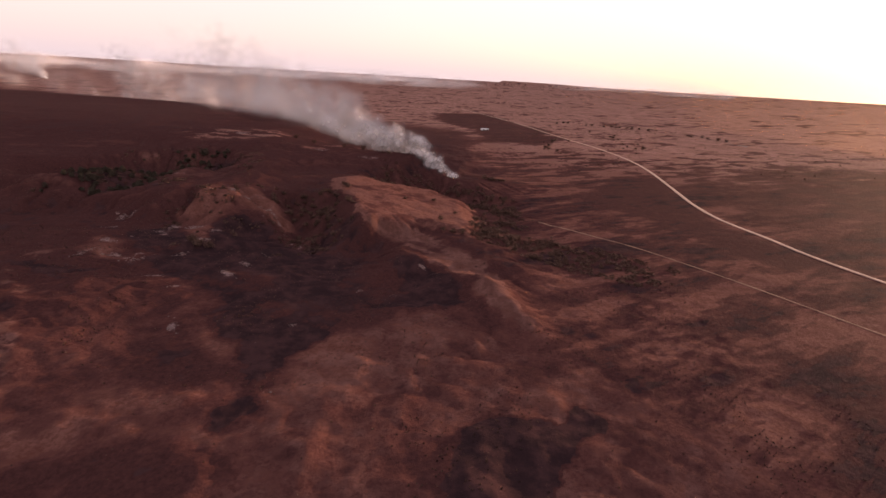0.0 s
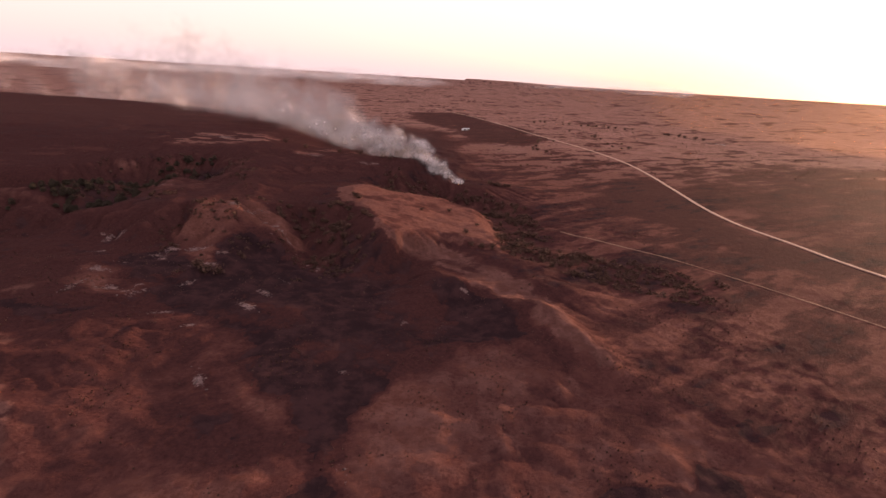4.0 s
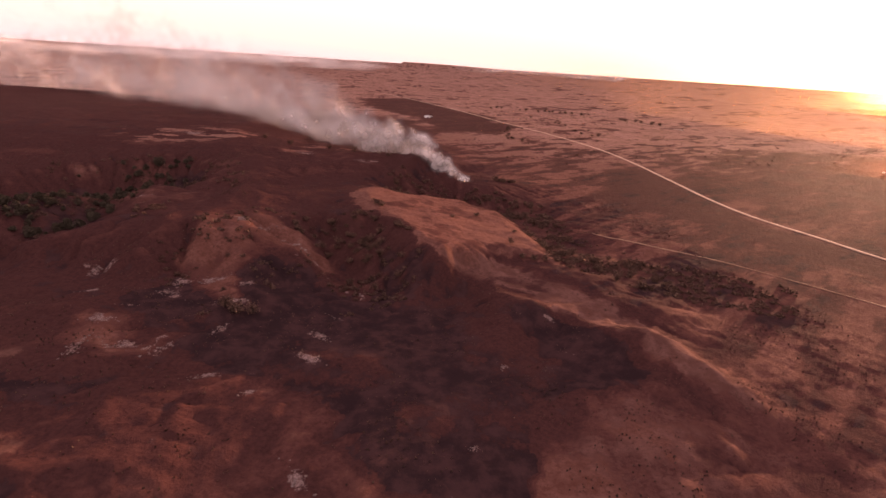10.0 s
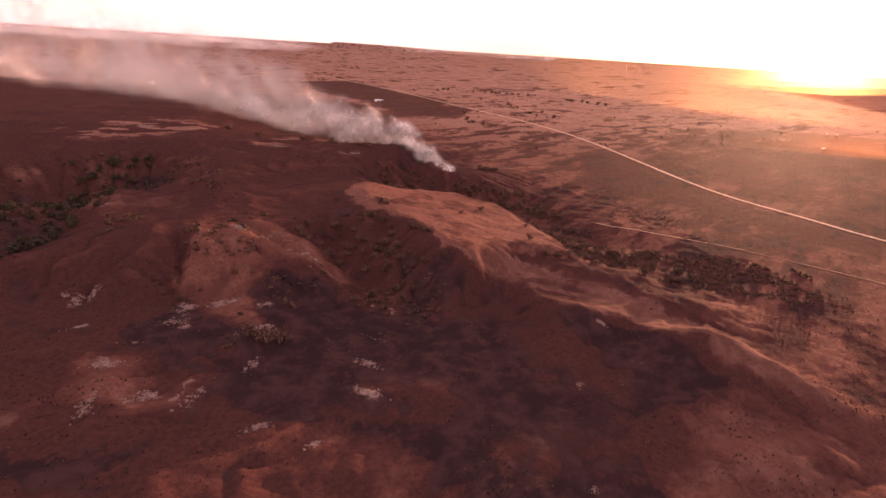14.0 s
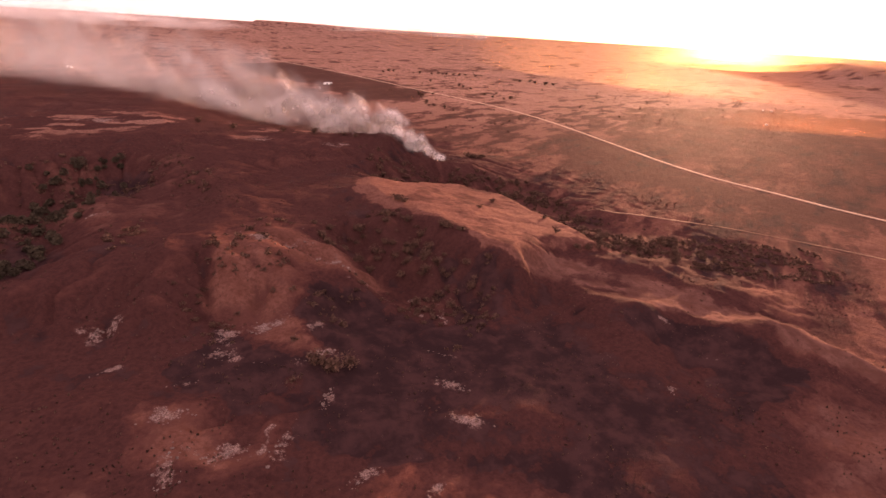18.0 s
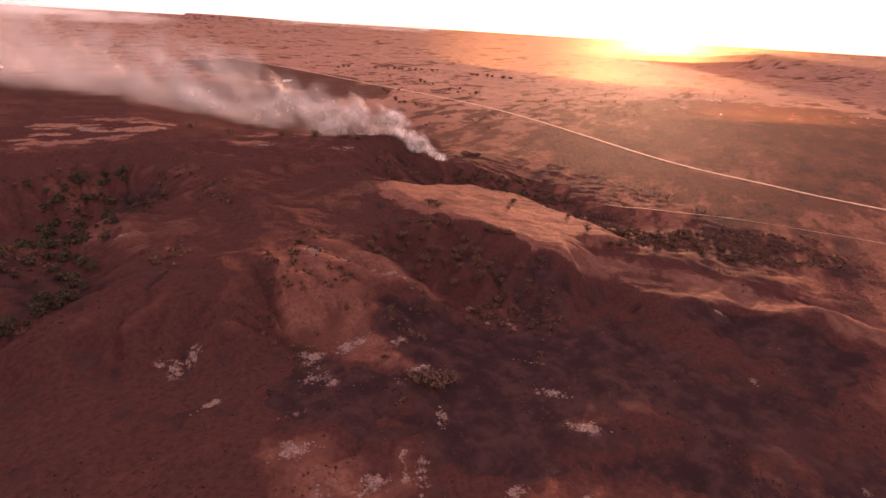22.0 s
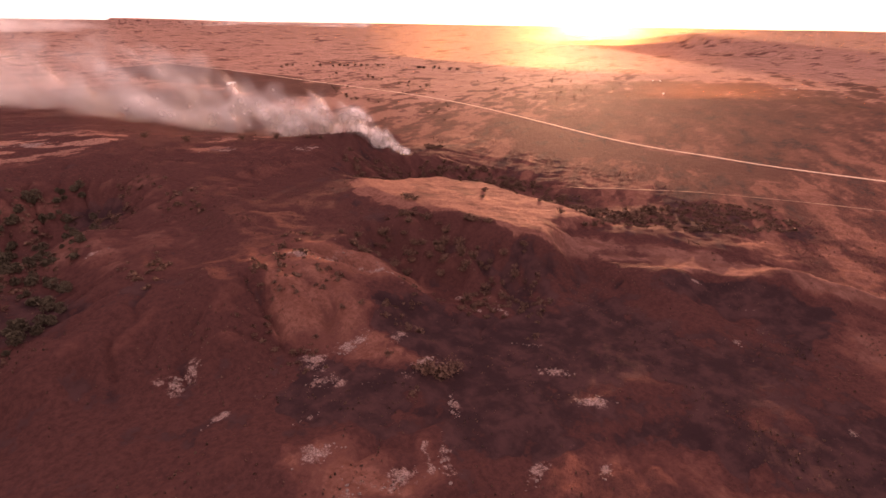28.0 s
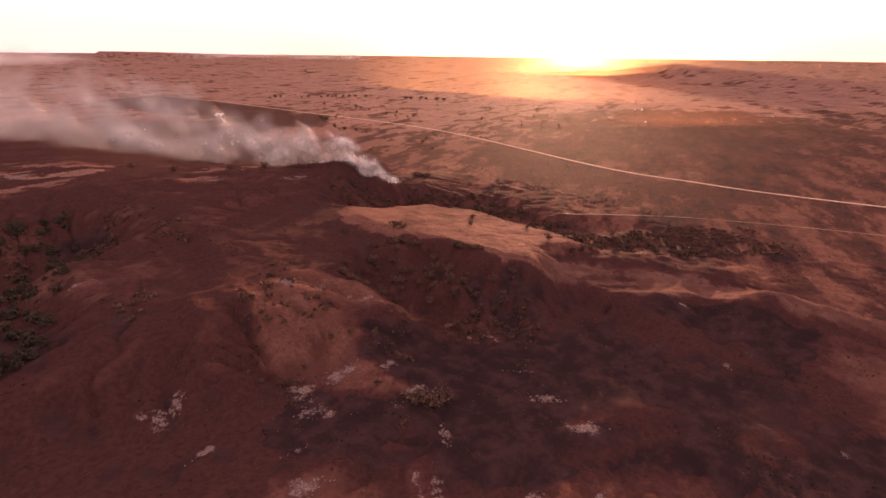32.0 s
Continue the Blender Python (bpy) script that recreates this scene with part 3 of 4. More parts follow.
def raw_mesh(name, verts, faces, mat, smooth=False):
    """A mesh from equal-sized faces in arrays."""
    me = bpy.data.meshes.new(name)
    me.vertices.add(len(verts))
    me.vertices.foreach_set("co", np.asarray(verts, np.float32).ravel())
    f = np.asarray(faces, np.int32)
    me.loops.add(f.size)
    me.loops.foreach_set("vertex_index", f.ravel())
    me.polygons.add(len(f))
    me.polygons.foreach_set("loop_start", np.arange(0, f.size, f.shape[1], dtype=np.int32))
    if smooth:
        me.polygons.foreach_set("use_smooth", np.ones(len(f), bool))
    me.update(calc_edges=True)
    me.materials.append(mat)
    return me


def hz(x, y):
    return float(height(np.array([x]), np.array([y]))[0])


def smooth_line(pts, step):
    """Points at even steps on a smooth curve through pts."""
    p = np.array(pts, float)
    q = []
    for i in range(len(p) - 1):
        a, b, c, d = p[max(i - 1, 0)], p[i], p[i + 1], p[min(i + 2, len(p) - 1)]
        n = max(2, int(np.linalg.norm(c - b) / step))
        for t in np.linspace(0, 1, n, endpoint=False):
            q.append(0.5 * (2 * b + (c - a) * t + (2 * a - 5 * b + 4 * c - d) * t * t + (3 * b - a - 3 * c + d) * t ** 3))
    q.append(p[-1])
    return np.array(q)


# ---------------------------------------------------------------- road and track
def lane(name, line, width, mat, lift, step, ragged, seed):
    c = smooth_line(line, step)
    t = np.gradient(c, axis=0)
    t /= np.linalg.norm(t, axis=1)[:, None]
    nrm = np.stack([-t[:, 1], t[:, 0]], 1)
    cols = np.array([-0.62, -0.5, -0.3, 0.0, 0.3, 0.5, 0.62])
    drop = np.array([-0.3, -0.04, 0.0, 0.04, 0.0, -0.04, -0.3])
    w = width * (1 + ragged * fbm(c[:, 0], c[:, 1], 12, seed, 3))
    px = c[:, :1] + nrm[:, :1] * w[:, None] * cols
    py = c[:, 1:] + nrm[:, 1:] * w[:, None] * cols
    zc = height(px, py)
    zc = np.maximum(zc, zc.mean(1, keepdims=True))
    pz = zc + lift + drop
    n, k = len(c), len(cols)
    v = np.stack([px, py, pz], -1).reshape(-1, 3)
    i = np.arange(n * k).reshape(n, k)
    f = np.stack([i[:-1, :-1], i[:-1, 1:], i[1:, 1:], i[1:, :-1]], -1).reshape(-1, 4)
    return new(name, raw_mesh(name, v, f, mat, True))


tagged(lane("road", ROADLINE, 3.1, ROAD, 0.16, 6, 0.05, 5), "pale graded dirt road across the burnt plain", "road", kind="structure")
tagged(lane("dirt_track", TRACKLINE, 1.2, TRACK, 0.08, 4, 0.25, 6), "narrow worn dirt track through dry grass", "track", kind="structure")


# ---------------------------------------------------------------- smoke, and the added sun glare veil
scene.cycles.transparent_max_bounces = 256


def puffs(name, centres, sizes, mat, label, seed, squash=1.0, weight=1.0, tilt=0.2):
    """A cloud of overlapping soft puffs: shallow shells that thin out to their rims."""
    rng = np.random.default_rng(seed)
    n, rings, segs = len(centres), 4, 14
    ring = np.linspace(0, 1, rings + 1)[1:]
    a = np.arange(segs) * 2 * np.pi / segs
    lr = np.concatenate([[0], np.repeat(ring, segs)])
    la = np.concatenate([[0], np.tile(a, rings)])
    flat = np.stack([lr * np.cos(la), lr * np.sin(la), 0.16 * (1 - lr ** 2)], -1)
    k = len(flat)
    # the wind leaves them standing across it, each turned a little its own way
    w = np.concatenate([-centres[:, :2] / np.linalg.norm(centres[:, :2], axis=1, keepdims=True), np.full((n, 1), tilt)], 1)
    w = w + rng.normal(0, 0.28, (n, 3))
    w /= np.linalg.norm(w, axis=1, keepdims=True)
    u = np.cross(w, rng.normal(0, 1, (n, 3)))
    u /= np.linalg.norm(u, axis=1, keepdims=True)
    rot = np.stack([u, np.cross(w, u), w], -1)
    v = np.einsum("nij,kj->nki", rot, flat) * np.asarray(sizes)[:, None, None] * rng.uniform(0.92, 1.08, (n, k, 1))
    v[:, :, 2] *= squash
    v = v + centres[:, None, :]
    f = []
    for j in range(segs):
        f.append((0, 1 + j, 1 + (j + 1) % segs))
        for i in range(rings - 1):
            p0, p1 = 1 + i * segs + j, 1 + i * segs + (j + 1) % segs
            f += [(p0, p0 + segs, p1 + segs), (p0, p1 + segs, p1)]
    f = (np.array(f)[None] + (np.arange(n) * k)[:, None, None]).reshape(-1, 3)
    me = raw_mesh(name, v.reshape(-1, 3), f, mat, True)
    at = me.attributes.new("fade", "FLOAT", "POINT")
    at.data.foreach_set("value", ((1 - lr)[None, :] * (np.ones(n) * weight)[:, None]).ravel().astype(np.float32))
    return tagged(new(name, me), label, "smoke", kind="stuff")


def plume(name, line, length, n, rise, wide, thin, r0, r1, mat, label, seed, lean=0.9):
    """Smoke blown along a ground line of x, y rows; it climbs to `rise` metres within about `length` metres."""
    rng = np.random.default_rng(seed)
    c = smooth_line(line, 5)
    seg = np.concatenate([[0], np.cumsum(np.linalg.norm(np.diff(c, axis=0), axis=1))])
    total = seg[-1]
    s = total * ((np.arange(n) + rng.uniform(0, 1, n)) / n) ** thin
    top = rise * (1 - np.exp(-s / length)) + 1.5
    # billows: the top swells and sinks along the way
    top = top * (1 + 0.35 * fbm(s, s * 0 + seed, 26, seed, 3))
    h = rng.beta(1.1, 1.4, n)
    r = np.minimum(r0 + 0.36 * top, r1) * rng.uniform(0.6, 1.3, n)
    side = rng.normal(0, 1, n) * (1.6 + wide * (1 - np.exp(-s / (length * 2))))
    q = np.clip(s + h * top * lean, 0, total)
    x = np.interp(q, seg, c[:, 0]) + side
    y = np.interp(q, seg, c[:, 1]) + side * 0.6
    z = height(x, y) + 0.3 * r + np.maximum(h * top - 0.3 * r, 0)
    return puffs(name, np.stack([x, y, z], -1), r, mat, label, seed + 1, 1.0, (0.38 + 0.62 / (1 + (s / (0.10 * total)) ** 2)) * (1 - 0.3 * h), 0.5)


FIRELINE = [(14, 440), (-8, 447), (-40, 466), (-70, 500), (-110, 572), (-180, 670), (-266, 780), (-420, 960), (-640, 1120)]
plume("smoke_plume", FIRELINE, 210, 560, 105, 10, 1.7, 2.8, 44, SMOKE, "pale drifting smoke plume rising from the grass fire", 5)
plume("smoke_drift", [(-90, 530), (-180, 670), (-300, 820), (-480, 1000), (-760, 1200), (-1150, 1500), (-1700, 1900)], 130, 150, 60, 30, 1.2, 14, 80, DRIFT,
      "thin smoke drifting downwind over the burnt tableland", 29)


def bank(name, az0, az1, d0, d1, top, n, r, mat, label, seed, squash=0.22):
    """A low bank lying on the far land: smoke, and the added veil for sun glare."""
    rng = np.random.default_rng(seed)
    az, d = np.radians(rng.uniform(az0, az1, n)), rng.uniform(d0, d1, n)
    x, y = d * np.sin(az) - 90, d * np.cos(az) + 80
    z = height(x, y) + top * rng.beta(1, 2, n)
    return puffs(name, np.stack([x, y, z], -1), r * rng.uniform(0.6, 1.4, n), mat, label, seed + 1, squash)


bank("smoke_or_glare_bank", -42, 4, 3000, 4200, 40, 220, 170, HAZE, "thin smoke lying along the far plain", 11)
bank("smoke_or_glare_bank", 13, 30, 3800, 4500, 25, 60, 90, HAZE, "low smoke streak near the horizon", 12)
# no smoke in these two: puffs added to spread glare below the low sun
bank("smoke_or_glare_bank", 20, 88, 1300, 4300, 60, 60, 620, SUN_GLARE, "veil added for sun glare over the far plain", 13, 0.35)
bank("smoke_or_glare_bank", 18, 90, 700, 1300, 10, 44, 260, LOW_GLARE, "thin veil added for sun glare over the plain", 14, 0.3)
plume("smoke_column", [(-1330, 1860), (-1350, 1875), (-1400, 1930), (-1490, 2020), (-1700, 2200)], 130, 180, 110, 14, 1.4, 5, 45, FAR_SMOKE,
      "tall smoke column from a distant fire", 15)
plume("smoke_wisp", [(548, 946), (538, 990), (520, 1060), (490, 1180), (440, 1300)], 200, 70, 5, 4, 1.6, 1.5, 8, FAR_SMOKE,
      "thin smoke wisp over the far plain", 19)
plume("smoke_wisp", [(792, 479), (800, 560), (780, 660), (720, 760)], 250, 50, 5, 5, 1.4, 2, 9, FAR_SMOKE,
      "thin smoke wisp over the far plain", 23)


# ---------------------------------------------------------------- flames
def flame(x, y, h, seed):
    rng = random.Random(seed)
    bm = bmesh.new()
    for ox, oy, hh in ((0.0, 0.0, h),):
        rings = []
        for j, (t, w) in enumerate(((0, 0.25), (0.3, 0.34), (0.65, 0.2))):
            rings.append([bm.verts.new((ox + w * h * 0.6 * math.cos(a) - 0.2 * t * hh, oy + w * h * 0.6 * math.sin(a) + 0.25 * t * hh, t * hh))
                          for a in (0, 1.26, 2.51, 3.77, 5.03)])
        tip = bm.verts.new((ox - 0.35 * hh, oy + 0.4 * hh, hh))
        for a, b in zip(rings, rings[1:]):
            for i in range(5):
                bm.faces.new((a[i], a[(i + 1) % 5], b[(i + 1) % 5], b[i]))
        for i in range(5):
            bm.faces.new((rings[-1][i], rings[-1][(i + 1) % 5], tip))
    ob = part("flame", bm, FLAME, smooth=True)
    ob.location = (x, y, hz(x, y) - 0.05)
    return tagged(ob, "low orange flames at the edge of burning grass", "fire", "flames along the fire front")


rngf = random.Random(3)
fl = smooth_line(FIRELINE[:4], 5)
for k, (x, y) in enumerate(list(fl[:4])):
    flame(x + rngf.uniform(-2, 2), y + rngf.uniform(-2, 2) - 1.5, rngf.uniform(0.4, 0.9), k)


# ---------------------------------------------------------------- shrubs and trees
def shrub(kind, h, w, seed, leaf, leaves, label, category):
    """Stems and a ragged crown of small leaf clumps."""
    rng = random.Random(seed)
    root = new(kind)
    root.empty_display_size = 0.2
    bm = bmesh.new()
    tips = []
    for k in range(4 if kind == "shrub" else 1):
        lean = rng.uniform(0.1, 0.5) if kind == "shrub" else 0.04
        a = rng.uniform(0, 6.28)
        hh = h * rng.uniform(0.55, 0.85)
        prev = None
        for j in range(4):
            t = j / 3
            c = Vector((math.cos(a) * lean * hh * t, math.sin(a) * lean * hh * t, hh * t))
            r = 0.045 * h * (1 - 0.8 * t)
            ring = [bm.verts.new(c + Vector((r * math.cos(q), r * math.sin(q), 0))) for q in (0, 1.57, 3.14, 4.71)]
            if prev:
                for i in range(4):
                    bm.faces.new((prev[i], prev[(i + 1) % 4], ring[(i + 1) % 4], ring[i]))
            prev = ring
            if j:
                tips.append(c)
                for _ in range(2):
                    b = rng.uniform(0, 6.28)
                    e = c + Vector((math.cos(b) * w * 0.35, math.sin(b) * w * 0.35, h * 0.12))
                    s = bm.verts.new(c + Vector((0, 0, r)))
                    s2 = bm.verts.new(c - Vector((0, 0, r)))
                    bm.faces.new((s, s2, bm.verts.new(e)))
                    tips.append(e)
    part("trunk", bm, BARK, root)
    bm = bmesh.new()
    for _ in range(leaves):
        t = rng.choice(tips)
        if kind == "shrub":
            c = t + Vector((rng.gauss(0, w * 0.17), rng.gauss(0, w * 0.17), rng.gauss(0.06 * h, h * 0.13)))
        else:
            z = rng.random()
            r = w * 0.5 * math.sqrt(max(0.0, 1 - (1.7 * z - 0.7) ** 2)) * rng.random() ** 0.4 * rng.uniform(0.75, 1.15)
            a = rng.uniform(0, 6.28)
            c = Vector((math.cos(a) * r, math.sin(a) * r, h * (0.1 + 0.9 * z)))
        c.z = max(c.z, 0.1)
        s = leaf * rng.uniform(0.5, 1.3)
        q = Euler((rng.uniform(-1.2, 1.2), rng.uniform(-1.2, 1.2), rng.uniform(0, 6.28))).to_matrix()
        vs = [bm.verts.new(c + q @ Vector(o) * s) for o in ((-1, -0.7, 0), (0.9, -0.8, 0.2), (1.1, 0.6, -0.1), (-0.6, 1.0, 0.25))]
        bm.faces.new((vs[0], vs[1], vs[2]))
        bm.faces.new((vs[0], vs[2], vs[3]))
    part("crown", bm, SCRUB if kind == "shrub" else CEDAR, root)
    return tagged(root, label, category)


SHRUBS = [shrub("shrub", 1.8 + 0.4 * k, 2.8 + 0.4 * k, 40 + k, 0.26, 190, "scorched brown oak scrub in a burnt draw", "shrub") for k in range(5)]
CEDARS = [shrub("cedar_tree", 2.6 + 0.6 * k, 3.4 + 0.5 * k, 60 + k, 0.30, 230, "dull green cedar tree standing on burnt ground", "tree") for k in range(4)]
for o in SHRUBS + CEDARS:
    o["used"] = 0


def plant(kinds, x, y, scale, rng, group):
    src = rng.choice(kinds)
    m = pose(x, y, hz(x, y) - 0.1, 0, 0, rng.uniform(0, 360)) @ Matrix.Diagonal((scale, scale, scale * rng.uniform(0.8, 1.15), 1))
    if not src["used"]:
        src["used"] = 1
        src.matrix_basis = m
        ob = src
    else:
        sx = Matrix.Diagonal(tuple(1 / s for s in src.scale) + (1,))
        ob = copy_thing(src, m @ sx)
    ob["group"] = group


def scatter(poly, n, kinds, lo, hi, seed, group, clump=0.35, size=26):
    rng = random.Random(seed)
    px, py = [p[0] for p in poly], [p[1] for p in poly]
    k = 0
    while k < n:
        x, y = rng.uniform(min(px), max(px)), rng.uniform(min(py), max(py))
        if not inside(np.array(x), np.array(y), poly):
            continue
        if rng.random() > clump + (1 - clump) * float(fbm(np.array([x]), np.array([y]), size, seed, 3)[0] > 0.05):
            continue
        plant(kinds, x, y, rng.uniform(lo, hi), rng, group)
        k += 1


scatter(RAVINE, 130, SHRUBS, 0.4, 1.15, 1, "scrub in the ravine", 0.4, 18)
scatter([(20, 300), (75, 300), (90, 250), (45, 258)], 60, SHRUBS, 0.35, 1.0, 2, "scrub in the ravine", 0.35, 16)
scatter([(-235, 415), (-190, 425), (-158, 432), (-160, 385), (-180, 350), (-190, 315), (-235, 300)], 150, CEDARS, 0.5, 1.05, 3, "cedars in the draw", 0.12, 24)
scatter([(-92, 322), (-50, 312), (-52, 270), (-84, 262)], 24, SHRUBS, 0.4, 0.9, 4, "scrub on the bowl's side", 0.4, 14)
scatter([(-100, 322), (-75, 326), (-52, 318), (-44, 276), (-58, 274), (-72, 290), (-98, 310)], 44, SHRUBS, 0.45, 1.05, 9, "scrub on the bowl's side", 0.4, 12)
rngp = random.Random(8)
for x, y, k in ((-59, 336, 1.3), (-57, 334, 0.9), (-2, 348, 0.8), (30, 301, 1.0), (3, 301, 0.8), (-20, 330, 0.6), (12, 322, 0.7), (41, 454, 1.2),
                (45, 456, 1.3), (49, 457, 1.4), (54, 458, 1.2), (58, 460, 1.0), (-42, 452, 1.0), (-48, 458, 0.9), (-84, 470, 1.0), (-66, 462, 1.1),
                (-112, 478, 1.1), (-131, 489, 1.0), (-114, 243, 1.5), (-118, 245, 1.2), (-109, 244, 1.0),
                (5, 288, 0.8), (10, 287, 1.0), (16, 286, 0.9), (22, 287, 1.1), (28, 289, 0.8), (62, 294, 1.0), (68, 293, 1.2), (75, 290, 0.9)):
    plant(SHRUBS, x, y, k, rngp, "lone scrub on the hills")
# tree rows far out on the plain
scatter([(120, 690), (150, 690), (215, 880), (190, 900)], 10, SHRUBS, 0.9, 1.5, 5, "trees along the road", 0.6)
scatter([(255, 1290), (480, 1225), (560, 1030), (530, 1020), (450, 1190), (255, 1260)], 30, SHRUBS, 1.0, 1.9, 6, "trees along the far creek", 0.6, 60)
scatter([(280, 800), (330, 820), (340, 1100), (300, 1080)], 10, SHRUBS, 0.9, 1.5, 7, "trees on the far plain", 0.6, 60)

for o in SHRUBS + CEDARS:
    del o["used"]


# ---------------------------------------------------------------- gypsum outcrops
def boulder_mesh(seed):
    rng = random.Random(seed)
    bm = bmesh.new()
    bmesh.ops.create_icosphere(bm, subdivisions=1, radius=1.0)
    for v in bm.verts:
        v.co *= rng.uniform(0.72, 1.2)
        v.co.z *= 0.6
        v.co.x *= 1.2
    me = bpy.data.meshes.new("boulder")
    bm.to_mesh(me)
    bm.free()
    me.materials.append(GYPSUM)
    return me


BOULDERS = [boulder_mesh(k) for k in range(7)]
rngb = random.Random(21)
for ox, oy, size, head, count in OUTCROPS:
    root = tagged(new("rock_outcrop"), "pale broken gypsum rocks on charred ground", "rocks", "gypsum outcrops")
    root.location = (ox, oy, hz(ox, oy))
    c, s = math.cos(radians(head)), math.sin(radians(head))
    for k in range(int(count * 0.9)):
        u, v = rngb.gauss(0, 0.36) * size, rngb.gauss(0, 0.11) * size
        r = rngb.choice((0.10, 0.13, 0.16, 0.20, 0.26, 0.36)) * rngb.uniform(0.8, 1.3)
        x, y = ox + u * c - v * s, oy + u * s + v * c
        b = new("boulder", BOULDERS[rngb.randrange(7)])
        b.parent = root
        b.matrix_basis = pose(x - ox, y - oy, hz(x, y) - root.location.z + 0.1 * r, rngb.uniform(-20, 20), rngb.uniform(-20, 20), rngb.uniform(0, 360)) @ Matrix.Diagonal((r, r, r, 1))


# ---------------------------------------------------------------- charred brush over the hills
def brush(n, seed):
    rng = np.random.default_rng(seed)
    x, y = rng.uniform(-280, 130, n * 3), rng.uniform(85, 520, n * 3)
    lump = fbm(x, y, 22, 103, 4)
    k = np.nonzero((rng.uniform(0, 1, n * 3) < 0.03 + 1.1 * np.clip(lump - 0.1, 0, 1)) & ~inside(x, y, CAP))[0][:n]
    x, y = x[k], y[k]
    z = height(x, y)
    m = len(k)
    size = rng.uniform(0.14, 0.42, m)
    vs, fs = [], []
    for j in range(4):
        a = rng.uniform(0, 6.283, m)
        lean = rng.uniform(0.2, 0.9, m)
        w = size * rng.uniform(0.5, 0.9, m)
        dx, dy = np.cos(a), np.sin(a)
        b1 = np.stack([x - dy * w, y + dx * w, z - 0.05], -1)
        b2 = np.stack([x + dy * w, y - dx * w, z - 0.05], -1)
        tp = np.stack([x + dx * lean * size, y + dy * lean * size, z + size * rng.uniform(0.7, 1.4, m)], -1)
        vs.append(np.stack([b1, b2, tp], 1))
        fs.append(np.arange(m * 3).reshape(m, 3) + j * m * 3)
    me = raw_mesh("charred_brush", np.concatenate([v.reshape(-1, 3) for v in vs]), np.concatenate(fs), BRUSH)
    return tagged(new("charred_brush", me), "charred brush tufts scattered over burnt hills", "brush", kind="stuff")


brush(16000, 7)


def thicket(poly, n, seed, label):
    """Low brown scrub, too dense to count: small ragged domes of leaf clumps."""
    rng = np.random.default_rng(seed)
    px, py = np.array(poly, float).T
    x, y = rng.uniform(px.min(), px.max(), n * 6), rng.uniform(py.min(), py.max(), n * 6)
    ok = inside(x, y, poly) & (fbm(x, y, 15, seed, 4) + rng.uniform(-0.25, 0.25, n * 6) > 0.02)
    x, y = x[ok][:n], y[ok][:n]
    z, size, k = height(x, y), rng.uniform(0.5, 1.7, len(x)) * rng.uniform(0.6, 1.0, len(x)), 30
    d = rng.normal(0, 1, (len(x), k, 3))
    d /= np.linalg.norm(d, axis=2, keepdims=True)
    d[:, :, 2] = np.abs(d[:, :, 2]) * 0.75
    c = np.stack([x, y, z], -1)[:, None, :] + d * size[:, None, None] * rng.uniform(0.5, 1.1, (len(x), k, 1))
    tri = rng.normal(0, 0.30, (len(x), k, 3, 3)) * size[:, None, None, None]
    v = (c[:, :, None, :] + tri).reshape(-1, 3)
    me = raw_mesh("scrub_thicket", v, np.arange(len(v)).reshape(-1, 3), SCRUB)
    return tagged(new("scrub_thicket", me), label, "scrub", kind="stuff")


thicket([(-45, 440), (5, 425), (60, 415), (62, 330), (85, 300), (130, 262), (118, 222), (60, 250), (22, 280), (24, 340), (14, 392), (-45, 398)], 1300, 141,
        "low brown scrub crowding the dry ravine")
thicket([(-240, 300), (-240, 420), (-200, 432), (-156, 434), (-128, 405), (-140, 345), (-170, 310)], 500, 143, "low scorched scrub filling the burnt draw")
thicket([(-120, 330), (-60, 330), (-45, 262), (-80, 240), (-150, 240), (-150, 300)], 260, 145, "thin scorched scrub on the eroded slopes")


thicket([(60, 560), (120, 900), (40, 1900), (900, 1500), (900, 720), (440, 600)], 900, 147, "far dark scrub dotted over the dry plain")


# ---------------------------------------------------------------- buildings and vehicles on the plain
def box(bm, x0, x1, y0, y1, z0, z1):
    m = Matrix.Translation(((x0 + x1) / 2, (y0 + y1) / 2, (z0 + z1) / 2)) @ Matrix.Diagonal((x1 - x0, y1 - y0, z1 - z0, 1))
    bmesh.ops.create_cube(bm, size=1.0, matrix=m)


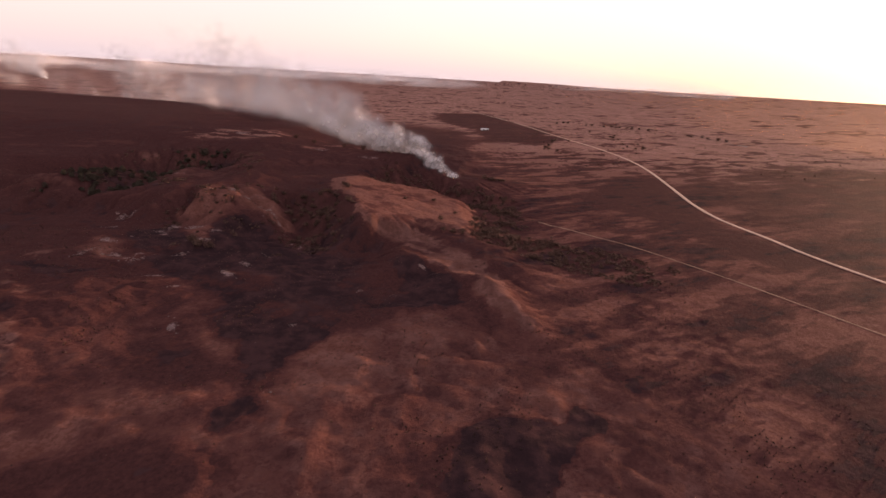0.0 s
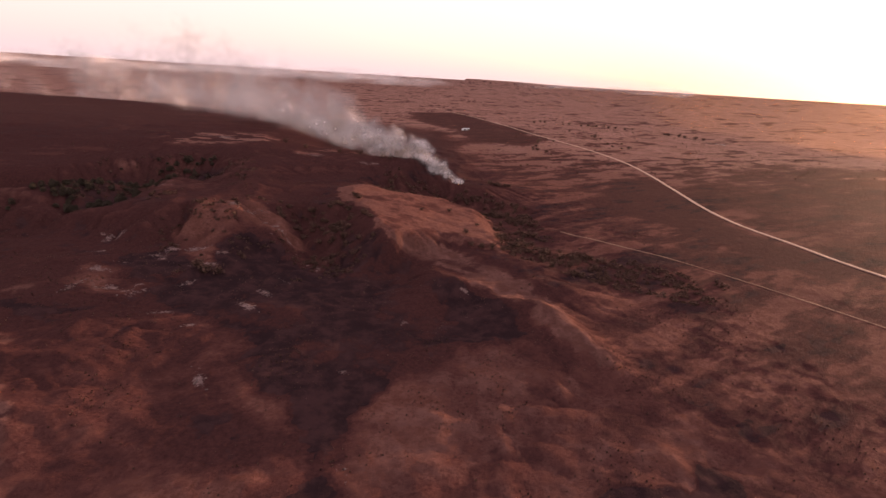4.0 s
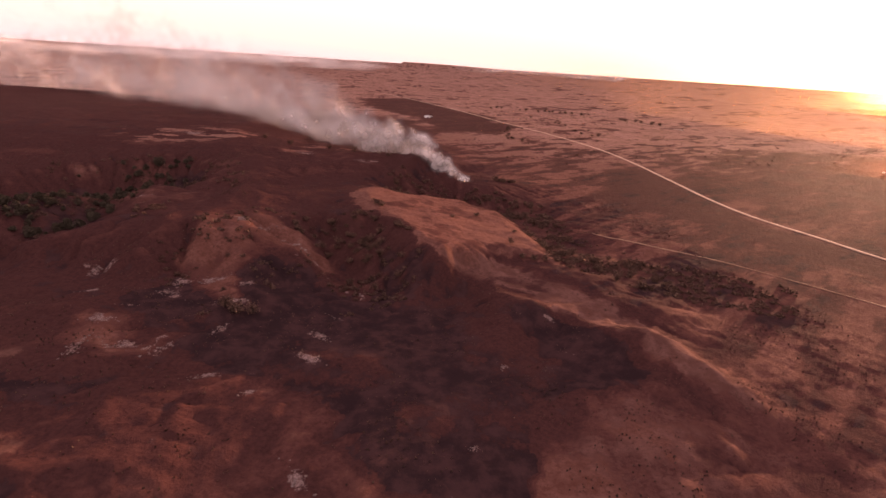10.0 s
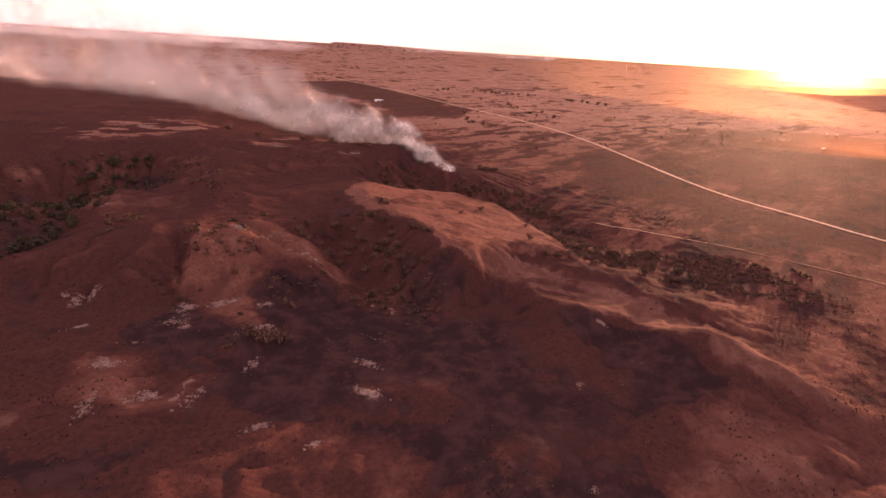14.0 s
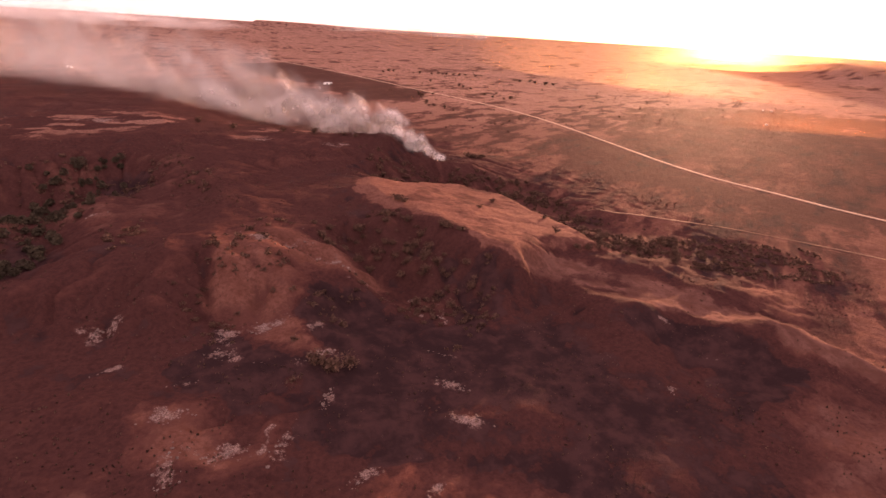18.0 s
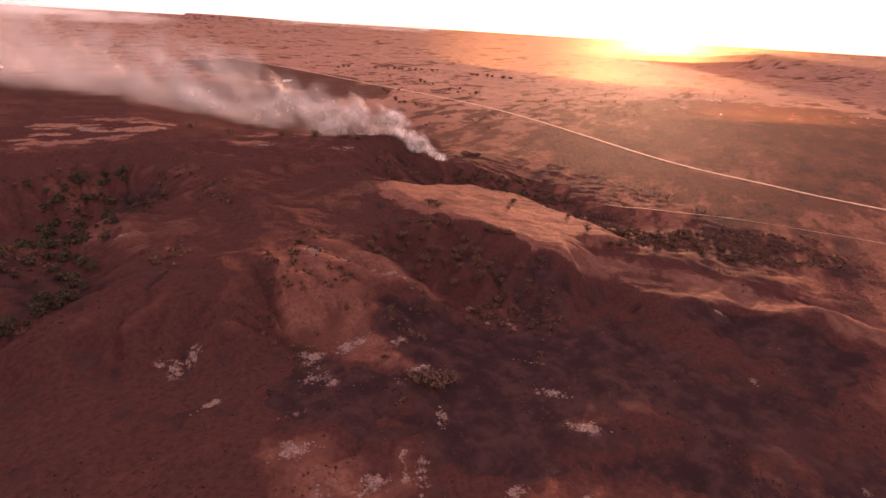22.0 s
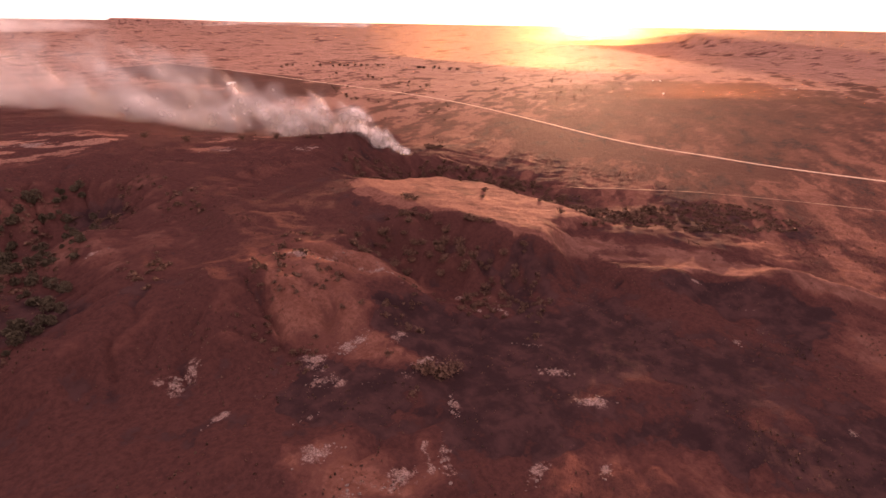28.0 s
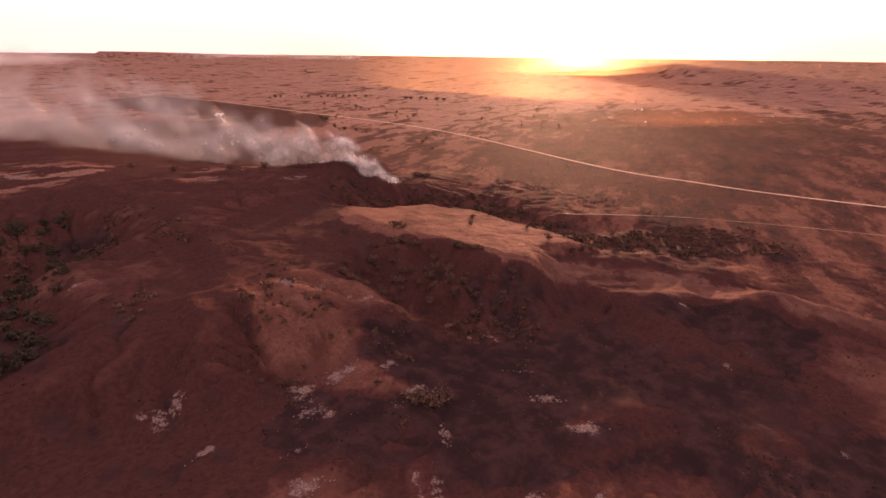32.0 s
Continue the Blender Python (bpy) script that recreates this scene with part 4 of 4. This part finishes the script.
def shed(x, y, turn, length, depth, eave, label):
    root = tagged(new("farm_shed"), label, "building", "white farm buildings")
    root.matrix_basis = pose(x, y, hz(x, y) - 0.1, 0, 0, turn)
    hl, hd = length / 2, depth / 2
    for nm, b in (("wall", (-hl, hl, -hd, -hd + 0.15, 0, eave)), ("wall", (-hl, hl, hd - 0.15, hd, 0, eave)),
                  ("wall", (-hl, -hl + 0.15, -hd + 0.15, hd - 0.15, 0, eave)), ("wall", (hl - 0.15, hl, -hd + 0.15, hd - 0.15, 0, eave))):
        bm = bmesh.new()
        box(bm, *b)
        part(nm, bm, WHITE_METAL, root)
    bm = bmesh.new()
    top = eave + depth * 0.22
    prof = [(-hd - 0.4, eave - 0.05), (0, top), (hd + 0.4, eave - 0.05), (hd + 0.4, eave + 0.12), (0, top + 0.17), (-hd - 0.4, eave + 0.12)]
    a = [bm.verts.new((-hl - 0.3, p, q)) for p, q in prof]
    b = [bm.verts.new((hl + 0.3, p, q)) for p, q in prof]
    for i in range(6):
        bm.faces.new((a[i], a[(i + 1) % 6], b[(i + 1) % 6], b[i]))
    bm.faces.new(a[::-1])
    bm.faces.new(b)
    part("roof", bm, GREY_METAL if length < 9 else WHITE_METAL, root)
    bm = bmesh.new()
    box(bm, -1.6, 1.6, -hd - 0.06, -hd - 0.004, 0.1, eave * 0.8)
    part("door", bm, DARK, root, "dark sliding door")


shed(80, 1000, 20, 7.5, 5, 2.4, "long white metal farm shed on the plain")
shed(88, 1005, 20, 4.0, 3.5, 2.1, "small white farm shed with grey roof")
shed(-286, 1186, -10, 8, 6, 3.0, "small white farm shed with grey roof")


def truck(x, y, turn, label):
    root = tagged(new("pickup_truck"), label, "vehicle", "trucks on the plain")
    root.matrix_basis = pose(x, y, hz(x, y) + 0.12, 0, 0, turn)
    bm = bmesh.new()
    side = [(-2.8, 0.5), (2.6, 0.5), (2.8, 0.8), (2.7, 1.1), (1.4, 1.2), (0.8, 1.85), (-0.7, 1.85), (-0.9, 1.2), (-2.8, 1.2)]
    a = [bm.verts.new((p, -0.95, q)) for p, q in side]
    b = [bm.verts.new((p, 0.95, q)) for p, q in side]
    for i in range(9):
        bm.faces.new((a[i], b[i], b[(i + 1) % 9], a[(i + 1) % 9]))
    bm.faces.new(a)
    bm.faces.new(b[::-1])
    part("body", bm, PAINT, root)
    for wx in (-1.8, 1.8):
        for wy in (-0.9, 0.9):
            bm = bmesh.new()
            bmesh.ops.create_cone(bm, cap_ends=True, segments=14, radius1=0.42, radius2=0.42, depth=0.28,
                                  matrix=pose(wx, wy, 0.42, 90, 0, 0))
            part("wheel", bm, TYRE, root)
    for wy in (-0.956, 0.956):
        bm = bmesh.new()
        box(bm, -0.6, 0.9, wy - 0.004, wy + 0.004, 1.3, 1.72)
        part("window", bm, DARK, root)


truck(706, 678, 30, "white pickup truck parked on the far plain")
truck(716, 670, 60, "white pickup truck parked on the far plain")
truck(549, 566, 10, "white pickup truck parked on the far plain")
